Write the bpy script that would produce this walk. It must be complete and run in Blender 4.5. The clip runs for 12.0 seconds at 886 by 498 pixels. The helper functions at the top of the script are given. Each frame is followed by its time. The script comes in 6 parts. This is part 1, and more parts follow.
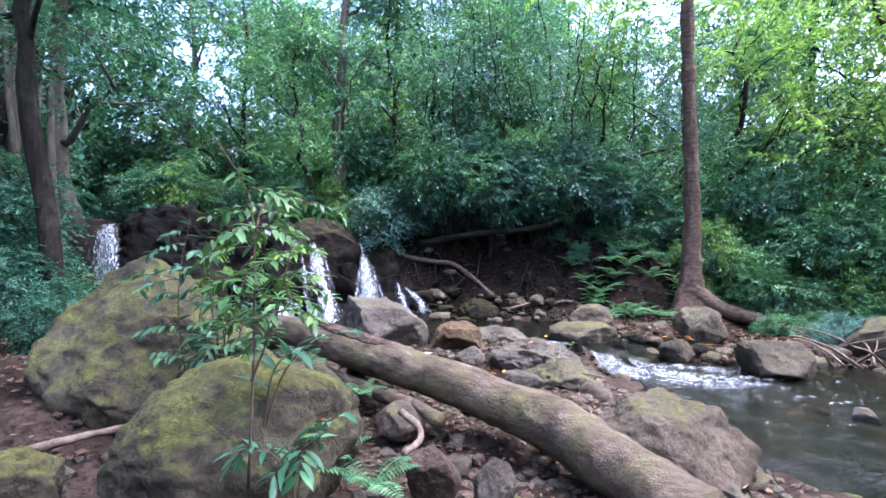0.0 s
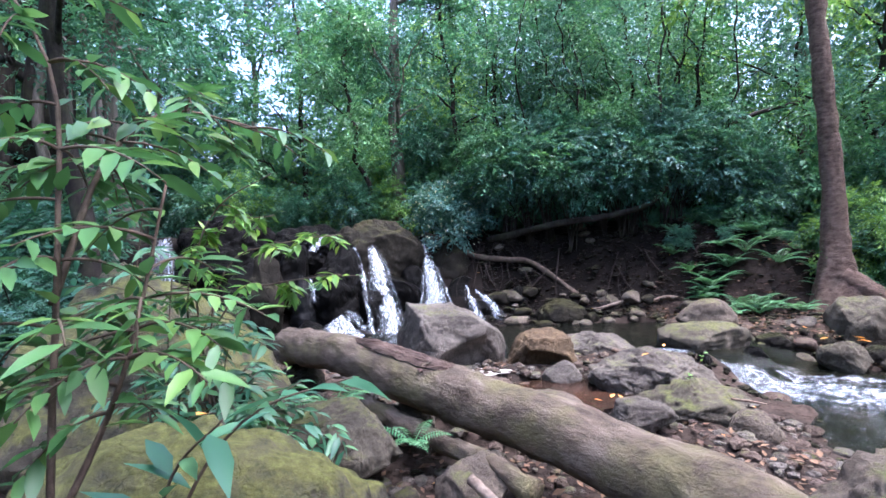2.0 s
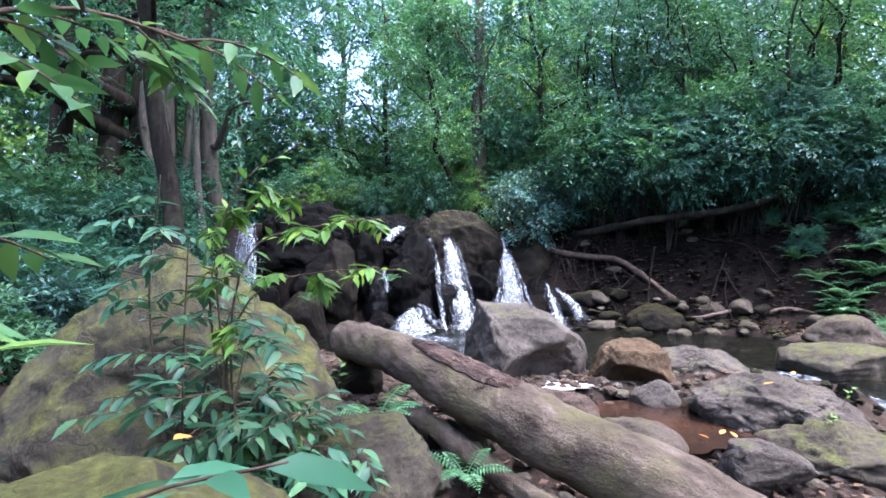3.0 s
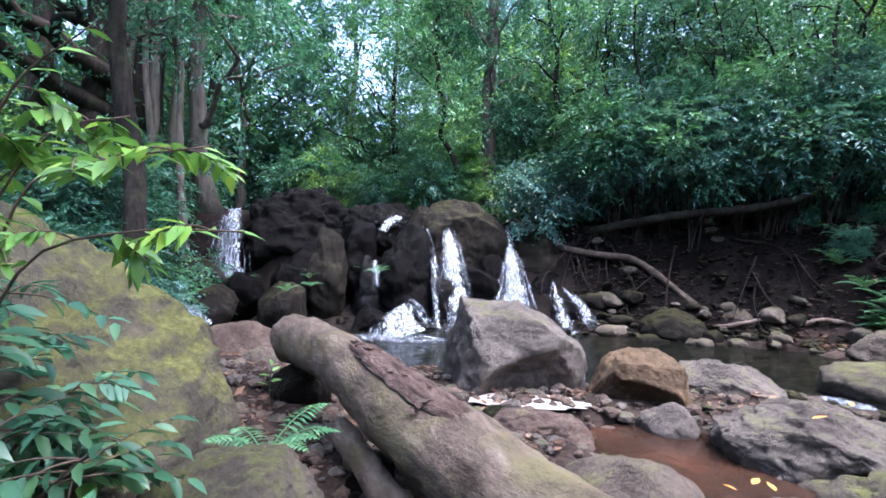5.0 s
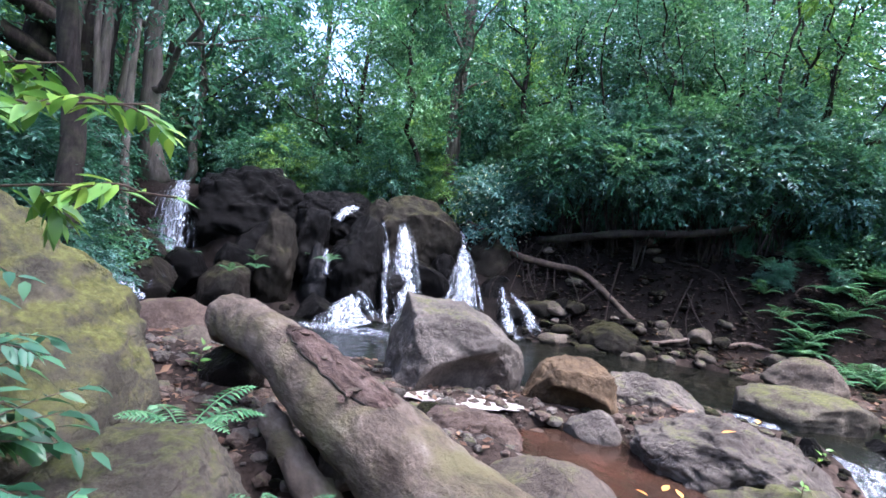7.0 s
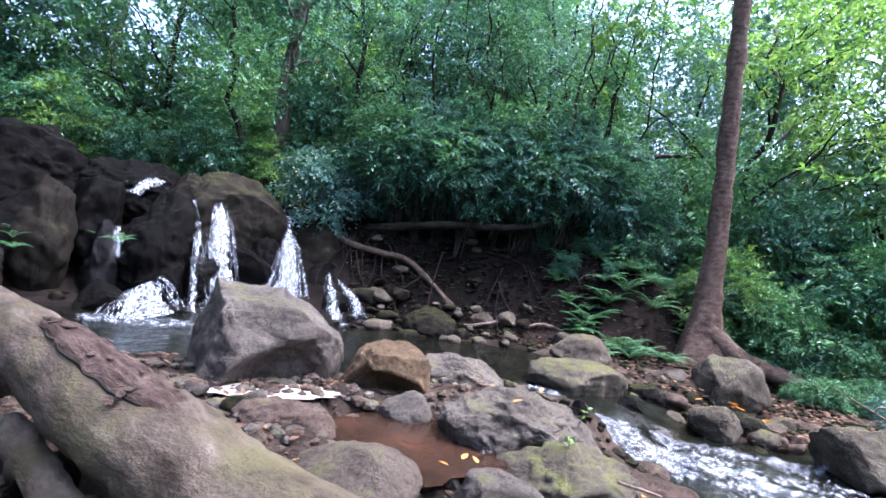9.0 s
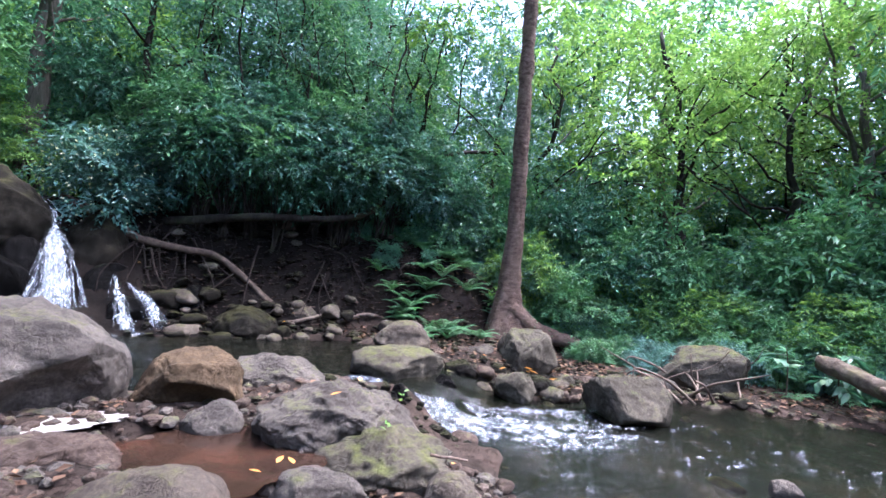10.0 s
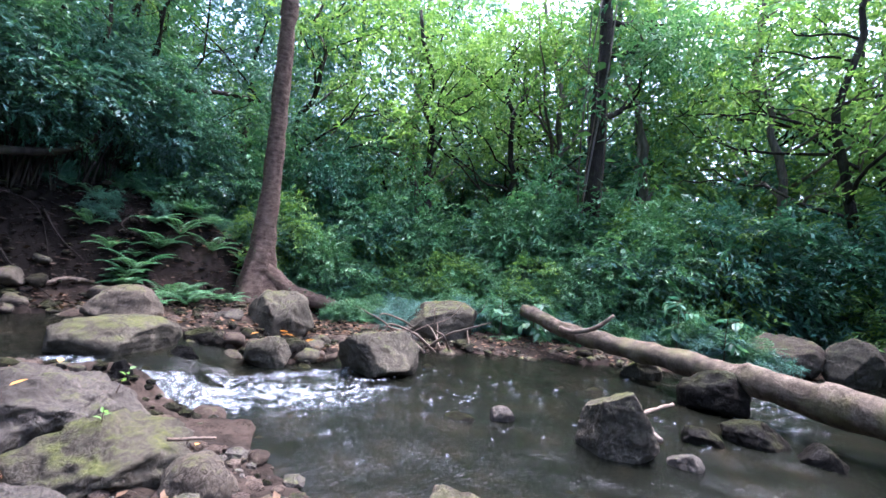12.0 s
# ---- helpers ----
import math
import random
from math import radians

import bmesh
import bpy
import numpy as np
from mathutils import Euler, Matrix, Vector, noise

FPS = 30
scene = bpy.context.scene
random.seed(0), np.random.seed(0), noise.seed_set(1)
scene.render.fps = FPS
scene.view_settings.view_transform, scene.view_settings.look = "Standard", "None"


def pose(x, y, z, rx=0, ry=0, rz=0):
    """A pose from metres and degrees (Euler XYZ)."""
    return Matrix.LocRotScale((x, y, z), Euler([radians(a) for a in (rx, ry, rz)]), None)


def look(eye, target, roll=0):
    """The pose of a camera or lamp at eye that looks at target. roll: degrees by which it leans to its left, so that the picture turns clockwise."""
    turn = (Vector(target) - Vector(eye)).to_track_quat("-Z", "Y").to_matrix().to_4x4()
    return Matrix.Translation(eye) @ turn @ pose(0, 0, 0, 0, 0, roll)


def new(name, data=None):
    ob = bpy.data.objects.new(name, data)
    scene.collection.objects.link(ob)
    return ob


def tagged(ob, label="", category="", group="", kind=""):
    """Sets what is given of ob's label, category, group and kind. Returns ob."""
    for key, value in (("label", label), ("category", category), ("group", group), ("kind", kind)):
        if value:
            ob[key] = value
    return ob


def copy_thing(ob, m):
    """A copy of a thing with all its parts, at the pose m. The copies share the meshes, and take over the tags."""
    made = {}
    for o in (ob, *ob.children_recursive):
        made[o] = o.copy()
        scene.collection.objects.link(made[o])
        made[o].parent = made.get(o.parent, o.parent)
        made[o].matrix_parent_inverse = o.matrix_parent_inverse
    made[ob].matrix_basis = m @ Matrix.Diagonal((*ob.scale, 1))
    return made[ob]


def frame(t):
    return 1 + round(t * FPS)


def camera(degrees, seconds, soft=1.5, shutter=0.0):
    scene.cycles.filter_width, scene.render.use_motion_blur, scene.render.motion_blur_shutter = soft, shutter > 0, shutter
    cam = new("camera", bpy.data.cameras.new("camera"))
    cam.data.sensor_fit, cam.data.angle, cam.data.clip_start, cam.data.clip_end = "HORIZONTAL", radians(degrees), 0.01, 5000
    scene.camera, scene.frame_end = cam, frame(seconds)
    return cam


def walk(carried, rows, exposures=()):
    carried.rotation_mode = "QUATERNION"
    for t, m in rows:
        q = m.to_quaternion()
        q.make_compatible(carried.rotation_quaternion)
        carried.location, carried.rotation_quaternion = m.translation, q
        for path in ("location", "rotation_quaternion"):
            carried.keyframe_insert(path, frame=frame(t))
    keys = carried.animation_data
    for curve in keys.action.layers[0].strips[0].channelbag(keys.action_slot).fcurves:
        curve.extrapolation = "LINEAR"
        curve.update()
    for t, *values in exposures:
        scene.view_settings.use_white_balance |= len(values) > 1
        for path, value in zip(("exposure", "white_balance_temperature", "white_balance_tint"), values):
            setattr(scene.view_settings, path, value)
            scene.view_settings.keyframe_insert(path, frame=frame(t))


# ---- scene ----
cam = camera(86.9, 12.0, soft=1.6)
PATH = [
    (0, (-0.505, -4.665, 1.747), (-0.098, -2.707, 1.794), -0.1),
    (0.5, (-0.354, -4.292, 1.733), (-0.145, -2.304, 1.794), -2.1),
    (1, (-0.25, -3.965, 1.674), (-0.088, -1.973, 1.748), -2.8),
    (1.5, (-0.178, -3.446, 1.671), (-0.048, -1.451, 1.733), -4.4),
    (2, (-0.244, -3.126, 1.631), (-0.133, -1.13, 1.701), -3.4),
    (2.5, (-0.091, -2.726, 1.667), (-0.151, -0.729, 1.752), -1.8),
    (3, (-0.116, -2.499, 1.637), (-0.358, -0.514, 1.692), -1.0),
    (5, (0.223, -1.508, 1.524), (-0.094, 0.467, 1.571), 0.9),
    (5.5, (0.239, -1.461, 1.521), (-0.056, 0.517, 1.568), 1.6),
    (6, (0.26, -1.496, 1.513), (0.003, 0.487, 1.558), 3.0),
    (6.5, (0.264, -1.509, 1.502), (0.061, 0.48, 1.551), 4.8),
    (8.5, (0.35, -1.493, 1.503), (0.654, 0.483, 1.573), 8.1),
    (9, (0.387, -1.493, 1.502), (0.955, 0.423, 1.586), 7.5),
    (9.5, (0.447, -1.514, 1.502), (1.367, 0.258, 1.607), 6.1),
    (10, (0.483, -1.551, 1.519), (1.698, 0.033, 1.641), 4.5),
    (10.5, (0.509, -1.566, 1.52), (1.973, -0.209, 1.65), 3.8),
    (11, (0.514, -1.573, 1.516), (2.109, -0.372, 1.645), 3.3),
    (11.5, (0.56, -1.484, 1.5), (2.261, -0.437, 1.592), 3.9),
    (12, (0.564, -1.368, 1.467), (2.408, -0.595, 1.521), 5.3),
]
walk(cam, [(t, look(eye, target, roll)) for t, eye, target, roll in PATH], [(0, 3.2, 5150, 23), (12, 3.2, 5150, 23)])

# ---- world, sun ----
world = bpy.data.worlds.new("world")
scene.world = world
world.use_nodes = True
wt = world.node_tree
sky = wt.nodes.new("ShaderNodeTexSky")
sky.sky_type = "NISHITA"
sky.sun_disc = False
SUN_UP, SUN_TURN = radians(70), radians(112)
sky.sun_elevation, sky.sun_rotation = SUN_UP, SUN_TURN
sky.air_density, sky.dust_density, sky.ozone_density = 1.0, 7.0, 0.6
wt.links.new(sky.outputs[0], wt.nodes["Background"].inputs[0])
wt.nodes["Background"].inputs[1].default_value = 0.15
sun = new("sun", bpy.data.lights.new("sun", "SUN"))
sun.data.energy, sun.data.angle, sun.data.color = 1.2, radians(30), (1.0, 0.95, 0.86)
sun.matrix_world = look((math.sin(SUN_TURN) * math.cos(SUN_UP) * 40, math.cos(SUN_TURN) * math.cos(SUN_UP) * 40, math.sin(SUN_UP) * 40), (0, 0, 0))


# ---- materials ----
def shader(name):
    m = bpy.data.materials.new(name)
    m.use_nodes = True
    nt = m.node_tree
    return m, nt, nt.nodes["Principled BSDF"]


def node(nt, kind, **values):
    n = nt.nodes.new(kind)
    for k, v in values.items():
        n.inputs[k].default_value = v
    return n


def noise_tex(nt, scale, detail=5.0, rough=0.6, coords=None):
    n = node(nt, "ShaderNodeTexNoise", Scale=scale, Detail=detail, Roughness=rough)
    if coords:
        nt.links.new(coords, n.inputs["Vector"])
    return n


def ramp(nt, fac, stops):
    r = nt.nodes.new("ShaderNodeValToRGB")
    e = r.color_ramp.elements
    while len(e) < len(stops):
        e.new(0.5)
    for el, (p, c) in zip(e, stops):
        el.position = p
        el.color = (*c, 1) if len(c) == 3 else c
    nt.links.new(fac, r.inputs[0])
    return r.outputs[0]


def mix(nt, fac, a, b, blend="MIX"):
    n = nt.nodes.new("ShaderNodeMix")
    n.data_type, n.blend_type = "RGBA", blend
    for sock, v in ((n.inputs[0], fac), (n.inputs[6], a), (n.inputs[7], b)):
        if isinstance(v, (int, float)):
            sock.default_value = v
        elif isinstance(v, tuple):
            sock.default_value = (*v, 1)
        else:
            nt.links.new(v, sock)
    return n.outputs[2]


def maths(nt, op, a, b=0.0):
    n = nt.nodes.new("ShaderNodeMath")
    n.operation = op
    n.use_clamp = op in ("MULTIPLY", "ADD", "SUBTRACT")
    for sock, v in ((n.inputs[0], a), (n.inputs[1], b)):
        if isinstance(v, (int, float)):
            sock.default_value = v
        else:
            nt.links.new(v, sock)
    return n.outputs[0]


def bump(nt, bsdf, height, strength, dist):
    b = node(nt, "ShaderNodeBump", Strength=strength, Distance=dist)
    nt.links.new(height, b.inputs["Height"])
    nt.links.new(b.outputs[0], bsdf.inputs["Normal"])


def rock_material(name, dark, mid, light, moss=0.0, moss_col=(0.085, 0.092, 0.024), rough=0.9, grain=9.0, shine=0.1):
    """Weathered stone with stains, pits and, on faces that look up, moss and lichen."""
    m, nt, bs = shader(name)
    co = nt.nodes.new("ShaderNodeTexCoord").outputs["Object"]
    big = noise_tex(nt, 2.2, 8, 0.68, co).outputs["Fac"]
    fine = noise_tex(nt, grain * 4, 8, 0.75, co).outputs["Fac"]
    warp = nt.nodes.new("ShaderNodeVectorMath")
    nt.links.new(co, warp.inputs[0])
    nt.links.new(mix(nt, 0.8, (0.0, 0.0, 0.0), noise_tex(nt, 3.0, 4, 0.6, co).outputs["Color"]), warp.inputs[1])
    crack = nt.nodes.new("ShaderNodeTexVoronoi")
    crack.feature = "DISTANCE_TO_EDGE"
    crack.inputs["Scale"].default_value = 2.3
    nt.links.new(warp.outputs[0], crack.inputs["Vector"])
    joint = ramp(nt, crack.outputs["Distance"], [(0.0, (0, 0, 0)), (0.035, (1, 1, 1))])
    col = ramp(nt, big, [(0.3, dark), (0.52, mid), (0.72, light)])
    col = mix(nt, 0.55, col, ramp(nt, fine, [(0.3, (0.12, 0.115, 0.1)), (0.7, (0.74, 0.72, 0.68))]), "OVERLAY")
    col = mix(nt, maths(nt, "MULTIPLY", maths(nt, "SUBTRACT", 1.0, joint), 0.45), col, dark)
    spots = nt.nodes.new("ShaderNodeTexVoronoi")
    spots.inputs["Scale"].default_value = 11
    nt.links.new(co, spots.inputs["Vector"])
    lich = maths(nt, "MULTIPLY", ramp(nt, spots.outputs["Distance"], [(0.1, (1, 1, 1)), (0.28, (0, 0, 0))]), ramp(nt, noise_tex(nt, 3.1, 3, 0.5, co).outputs["Fac"], [(0.55, (0, 0, 0)), (0.68, (1, 1, 1))]))
    col = mix(nt, maths(nt, "MULTIPLY", lich, 0.45), col, light)
    if moss > 0:
        geo = nt.nodes.new("ShaderNodeNewGeometry")
        sep = nt.nodes.new("ShaderNodeSeparateXYZ")
        nt.links.new(geo.outputs["Normal"], sep.inputs[0])
        patch = noise_tex(nt, 4.5, 8, 0.72, co).outputs["Fac"]
        up = maths(nt, "ADD", maths(nt, "MULTIPLY", sep.outputs[2], 0.3), maths(nt, "MULTIPLY", patch, 0.9))
        cover = ramp(nt, up, [(0.78 - 0.42 * moss, (0, 0, 0)), (0.92 - 0.36 * moss, (1, 1, 1))])
        green = ramp(nt, noise_tex(nt, 26, 6, 0.7, co).outputs["Fac"], [(0.3, tuple(c * 0.45 for c in moss_col)), (0.55, moss_col), (0.75, tuple(min(1, c * 1.7) for c in moss_col))])
        col = mix(nt, maths(nt, "MULTIPLY", cover, 0.85), col, green)
    nt.links.new(col, bs.inputs["Base Color"])
    bs.inputs["Roughness"].default_value = rough
    bs.inputs["Specular IOR Level"].default_value = shine
    h = maths(nt, "ADD", maths(nt, "MULTIPLY", fine, 0.3), maths(nt, "MULTIPLY", noise_tex(nt, grain, 8, 0.75, co).outputs["Fac"], 0.5))
    h = maths(nt, "ADD", h, maths(nt, "MULTIPLY", joint, 0.12))
    bump(nt, bs, h, 1.0, 0.05)
    return m


M_GREY = rock_material("grey_stone", (0.042, 0.036, 0.03), (0.094, 0.082, 0.069), (0.17, 0.15, 0.127), 0.13)
M_TAN = rock_material("tan_stone", (0.046, 0.037, 0.028), (0.102, 0.084, 0.065), (0.178, 0.15, 0.118), 0.2)
M_MOSSY = rock_material("mossy_stone", (0.038, 0.034, 0.025), (0.092, 0.082, 0.059), (0.17, 0.153, 0.108), 0.55, (0.13, 0.132, 0.036))
M_HALF = rock_material("half_mossy_stone", (0.038, 0.033, 0.025), (0.084, 0.073, 0.055), (0.15, 0.132, 0.1), 0.27)
# the next two: wet stone, with forest shade also painted into the near-black colour
M_WETSHADE = rock_material("wet_shaded_stone", (0.0015, 0.0014, 0.0013), (0.0036, 0.0034, 0.0031), (0.0095, 0.009, 0.008), 0.1, (0.016, 0.017, 0.007), 0.35, shine=0.035)
M_WETSHADEBROWN = rock_material("wet_shaded_brown_stone", (0.005, 0.0044, 0.0036), (0.0125, 0.0107, 0.0085), (0.03, 0.0255, 0.02), 0.35, (0.028, 0.03, 0.01), 0.45, shine=0.04)
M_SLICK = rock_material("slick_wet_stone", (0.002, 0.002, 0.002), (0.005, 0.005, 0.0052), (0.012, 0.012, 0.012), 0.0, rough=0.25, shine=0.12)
# much darker and slightly smoother version of the half-mossy stone
M_DARKMOSS = rock_material("dark_mossy_stone", (0.006, 0.0053, 0.004), (0.0155, 0.0135, 0.01), (0.036, 0.031, 0.023), 0.38, (0.034, 0.033, 0.012), 0.6, shine=0.05)
M_OCHRE = rock_material("ochre_stone", (0.025, 0.018, 0.011), (0.09, 0.063, 0.037), (0.18, 0.126, 0.072), 0.0)
M_RED = rock_material("reddish_stone", (0.042, 0.03, 0.023), (0.088, 0.065, 0.051), (0.15, 0.115, 0.09), 0.05)


def soil_material(name, dark, mid, light):
    m, nt, bs = shader(name)
    co = nt.nodes.new("ShaderNodeTexCoord").outputs["Object"]
    big = noise_tex(nt, 0.9, 6, 0.65, co).outputs["Fac"]
    fine = noise_tex(nt, 38, 8, 0.75, co).outputs["Fac"]
    col = ramp(nt, big, [(0.3, dark), (0.5, mid), (0.7, light)])
    col = mix(nt, 0.7, col, ramp(nt, fine, [(0.28, (0.18, 0.16, 0.14)), (0.72, (0.85, 0.8, 0.74))]), "OVERLAY")
    nt.links.new(col, bs.inputs["Base Color"])
    bs.inputs["Roughness"].default_value = 0.9
    bs.inputs["Specular IOR Level"].default_value = 0.06
    bump(nt, bs, maths(nt, "ADD", fine, noise_tex(nt, 9, 6, 0.6, co).outputs["Fac"]), 1.0, 0.035)
    return m


M_SOIL = soil_material("forest_soil", (0.009, 0.007, 0.006), (0.026, 0.0195, 0.0155), (0.062, 0.046, 0.037))
# bank soil, coloured far below real earth to hold the bank's shade
M_SHADEHUMUS = soil_material("humus_and_shade", (0.003, 0.0025, 0.0021), (0.0065, 0.0053, 0.0045), (0.015, 0.0118, 0.0098))


def bark_material(name, dark, mid, light, stretch=(14, 14, 2.5), lichen=(0.3, 0.29, 0.2), amount=0.3, depth=0.02, turn=0.0):
    m, nt, bs = shader(name)
    co = nt.nodes.new("ShaderNodeTexCoord").outputs["Object"]
    mp = nt.nodes.new("ShaderNodeMapping")
    mp.inputs["Scale"].default_value = stretch
    spin = nt.nodes.new("ShaderNodeMapping")
    spin.inputs["Rotation"].default_value = (0, 0, turn)
    nt.links.new(co, spin.inputs[0])
    nt.links.new(spin.outputs[0], mp.inputs[0])
    grain = noise_tex(nt, 1.0, 8, 0.7, mp.outputs[0]).outputs["Fac"]
    patch = noise_tex(nt, 2.6, 6, 0.65, co).outputs["Fac"]
    col = ramp(nt, grain, [(0.3, dark), (0.5, mid), (0.72, light)])
    col = mix(nt, maths(nt, "MULTIPLY", ramp(nt, patch, [(0.48, (0, 0, 0)), (0.66, (1, 1, 1))]), amount), col, lichen)
    nt.links.new(col, bs.inputs["Base Color"])
    bs.inputs["Roughness"].default_value = 0.85
    bs.inputs["Specular IOR Level"].default_value = 0.1
    bump(nt, bs, maths(nt, "ADD", grain, maths(nt, "MULTIPLY", noise_tex(nt, 40, 6, 0.7, co).outputs["Fac"], 0.5)), 1.0, depth)
    return m


M_LOG = bark_material("weathered_log_bark", (0.03, 0.022, 0.015), (0.095, 0.073, 0.052), (0.195, 0.158, 0.118), (3.0, 8, 8), (0.12, 0.108, 0.05), 0.8, 0.035, radians(49))
M_PEEL = bark_material("peeled_wood", (0.03, 0.019, 0.014), (0.1, 0.068, 0.052), (0.22, 0.165, 0.13), (5, 16, 16), (0.075, 0.045, 0.034), 0.7, 0.05, radians(49))
M_TREE = bark_material("brown_tree_bark", (0.035, 0.023, 0.017), (0.1, 0.066, 0.049), (0.2, 0.145, 0.112), (7, 7, 14), (0.16, 0.12, 0.09), 0.5, 0.05)
M_DARKBARK = bark_material("dark_tree_bark", (0.008, 0.0065, 0.005), (0.02, 0.016, 0.013), (0.045, 0.037, 0.03), (14, 14, 2), (0.06, 0.065, 0.03), 0.4)
M_GREYBARK = bark_material("grey_tree_bark", (0.045, 0.039, 0.0323), (0.0975, 0.084, 0.069), (0.173, 0.15, 0.124), (14, 14, 2), (0.1, 0.11, 0.06), 0.4)
M_TWIG = bark_material("dry_twig", (0.06, 0.0425, 0.03), (0.13, 0.095, 0.07), (0.21, 0.165, 0.125), (20, 20, 20), (0.3, 0.25, 0.2), 0.3, 0.005)
# root_bark for the bank, its colours cut down to carry the shade there
M_SHADEROOT = bark_material("shaded_root_bark", (0.008, 0.006, 0.005), (0.022, 0.016, 0.013), (0.045, 0.034, 0.027), (12, 12, 12), (0.03, 0.026, 0.016), 0.3, 0.01)
M_ROOT = bark_material("root_bark", (0.0375, 0.027, 0.0195), (0.0825, 0.06, 0.0435), (0.143, 0.105, 0.075), (12, 12, 12), (0.12, 0.1, 0.06), 0.3, 0.01)


def leaf_material(name, cols, gloss=0.33, through_share=0.3, shine=0.28):
    m, nt, bs = shader(name)
    geo = nt.nodes.new("ShaderNodeNewGeometry")
    n = len(cols)
    col = ramp(nt, geo.outputs["Random Per Island"], [(0.02 + 0.96 * i / max(1, n - 1), c) for i, c in enumerate(cols)])
    co = nt.nodes.new("ShaderNodeTexCoord").outputs["Object"]
    col = mix(nt, 0.5, col, ramp(nt, noise_tex(nt, 1.3, 4, 0.6, co).outputs["Fac"], [(0.32, (0.16, 0.17, 0.18)), (0.68, (0.74, 0.73, 0.66))]), "OVERLAY")
    nt.links.new(col, bs.inputs["Base Color"])
    bs.inputs["Roughness"].default_value = gloss
    bs.inputs["Specular IOR Level"].default_value = shine
    tr = nt.nodes.new("ShaderNodeBsdfTranslucent")
    nt.links.new(mix(nt, 1.0, col, (1.0, 1.0, 0.5), "MULTIPLY"), tr.inputs[0])
    ms = nt.nodes.new("ShaderNodeMixShader")
    ms.inputs[0].default_value = through_share
    nt.links.new(bs.outputs[0], ms.inputs[1])
    nt.links.new(tr.outputs[0], ms.inputs[2])
    nt.links.new(ms.outputs[0], nt.nodes["Material Output"].inputs[0])
    return m


L_DARK = leaf_material("dark_green_leaf", [(0.0292, 0.0877, 0.0609), (0.0581, 0.155, 0.102), (0.0933, 0.224, 0.152)])
L_MID = leaf_material("green_leaf", [(0.0451, 0.128, 0.059), (0.0904, 0.212, 0.104), (0.154, 0.307, 0.147)])
L_BLUE = leaf_material("bluish_green_leaf", [(0.0484, 0.123, 0.0998), (0.0887, 0.188, 0.171), (0.144, 0.274, 0.242)], 0.3)
L_LIGHT = leaf_material("light_green_leaf", [(0.0776, 0.167, 0.0452), (0.144, 0.272, 0.0724), (0.223, 0.354, 0.108)], 0.45, 0.45)
L_FERN = leaf_material("fern_green", [(0.042, 0.126, 0.0504), (0.084, 0.202, 0.084), (0.126, 0.252, 0.109)], 0.45)
L_FALLEN = leaf_material("fallen_leaf", [(0.05, 0.03, 0.022), (0.1, 0.058, 0.036), (0.16, 0.1, 0.06), (0.07, 0.042, 0.03)], 0.7, 0.1, 0.1)
# fallen_leaf at about a quarter brightness: the bank's shade given as colour
L_SHADELEAF = leaf_material("shaded_fallen_leaf", [(0.012, 0.008, 0.006), (0.025, 0.015, 0.01), (0.045, 0.028, 0.018), (0.016, 0.01, 0.008)], 0.6, 0.05, 0.1)
L_YELLOW = leaf_material("yellow_leaf", [(0.5, 0.3, 0.05), (0.55, 0.22, 0.04), (0.6, 0.42, 0.12)], 0.6, 0.2)
L_CREAM = leaf_material("cream_flower", [(0.45, 0.47, 0.3), (0.6, 0.6, 0.42)], 0.6, 0.3)


def water_material(name, tint, clear, rough=0.05, wave=5.0, strength=0.25, stretch=(1, 1, 1), turn=0.0):
    m, nt, bs = shader(name)
    co = nt.nodes.new("ShaderNodeTexCoord").outputs["Object"]
    mp = nt.nodes.new("ShaderNodeMapping")
    mp.inputs["Scale"].default_value = stretch
    mp.inputs["Rotation"].default_value = (0, 0, turn)
    nt.links.new(co, mp.inputs[0])
    murk = noise_tex(nt, 1.6, 7, 0.65, co).outputs["Fac"]
    nt.links.new(ramp(nt, murk, [(0.32, tuple(c * 0.5 for c in tint)), (0.52, tint), (0.72, (tint[0] * 2.4, tint[1] * 1.7, tint[2] * 1.4))]), bs.inputs["Base Color"])
    bs.inputs["Roughness"].default_value = rough
    bs.inputs["IOR"].default_value = 1.33
    bs.inputs["Transmission Weight"].default_value = clear
    h = maths(nt, "ADD", maths(nt, "MULTIPLY", noise_tex(nt, wave, 5, 0.6, mp.outputs[0]).outputs["Fac"], 0.7), maths(nt, "MULTIPLY", noise_tex(nt, wave * 3.5, 3, 0.5, mp.outputs[0]).outputs["Fac"], 0.3))
    bump(nt, bs, h, strength, 0.16)
    return m


M_WATER = water_material("stream_water", (0.0055, 0.006, 0.004), 0.08, 0.03, 6.0, 0.3, (1.0, 2.2, 1.0), 0.5)
M_PUDDLE = water_material("muddy_puddle_water", (0.027, 0.0155, 0.01), 0.1, 0.04, 3.0, 0.12)


def white_water(name, scale, stretch, low, high, most=1.0, detail=3):
    """Broken white water: foam over clear film."""
    m, nt, bs = shader(name)
    co = nt.nodes.new("ShaderNodeTexCoord").outputs["Object"]
    mp = nt.nodes.new("ShaderNodeMapping")
    mp.inputs["Scale"].default_value = stretch
    nt.links.new(co, mp.inputs[0])
    n = noise_tex(nt, scale, detail, 0.45 + 0.035 * detail, mp.outputs[0]).outputs["Fac"]
    bs.inputs["Base Color"].default_value = (0.6, 0.65, 0.71, 1)
    bs.inputs["Roughness"].default_value = 0.35
    bump(nt, bs, n, 0.15, 0.03)
    nt.links.new(ramp(nt, n, [(low, (0, 0, 0)), (high, (most, most, most))]), bs.inputs["Alpha"])
    return m


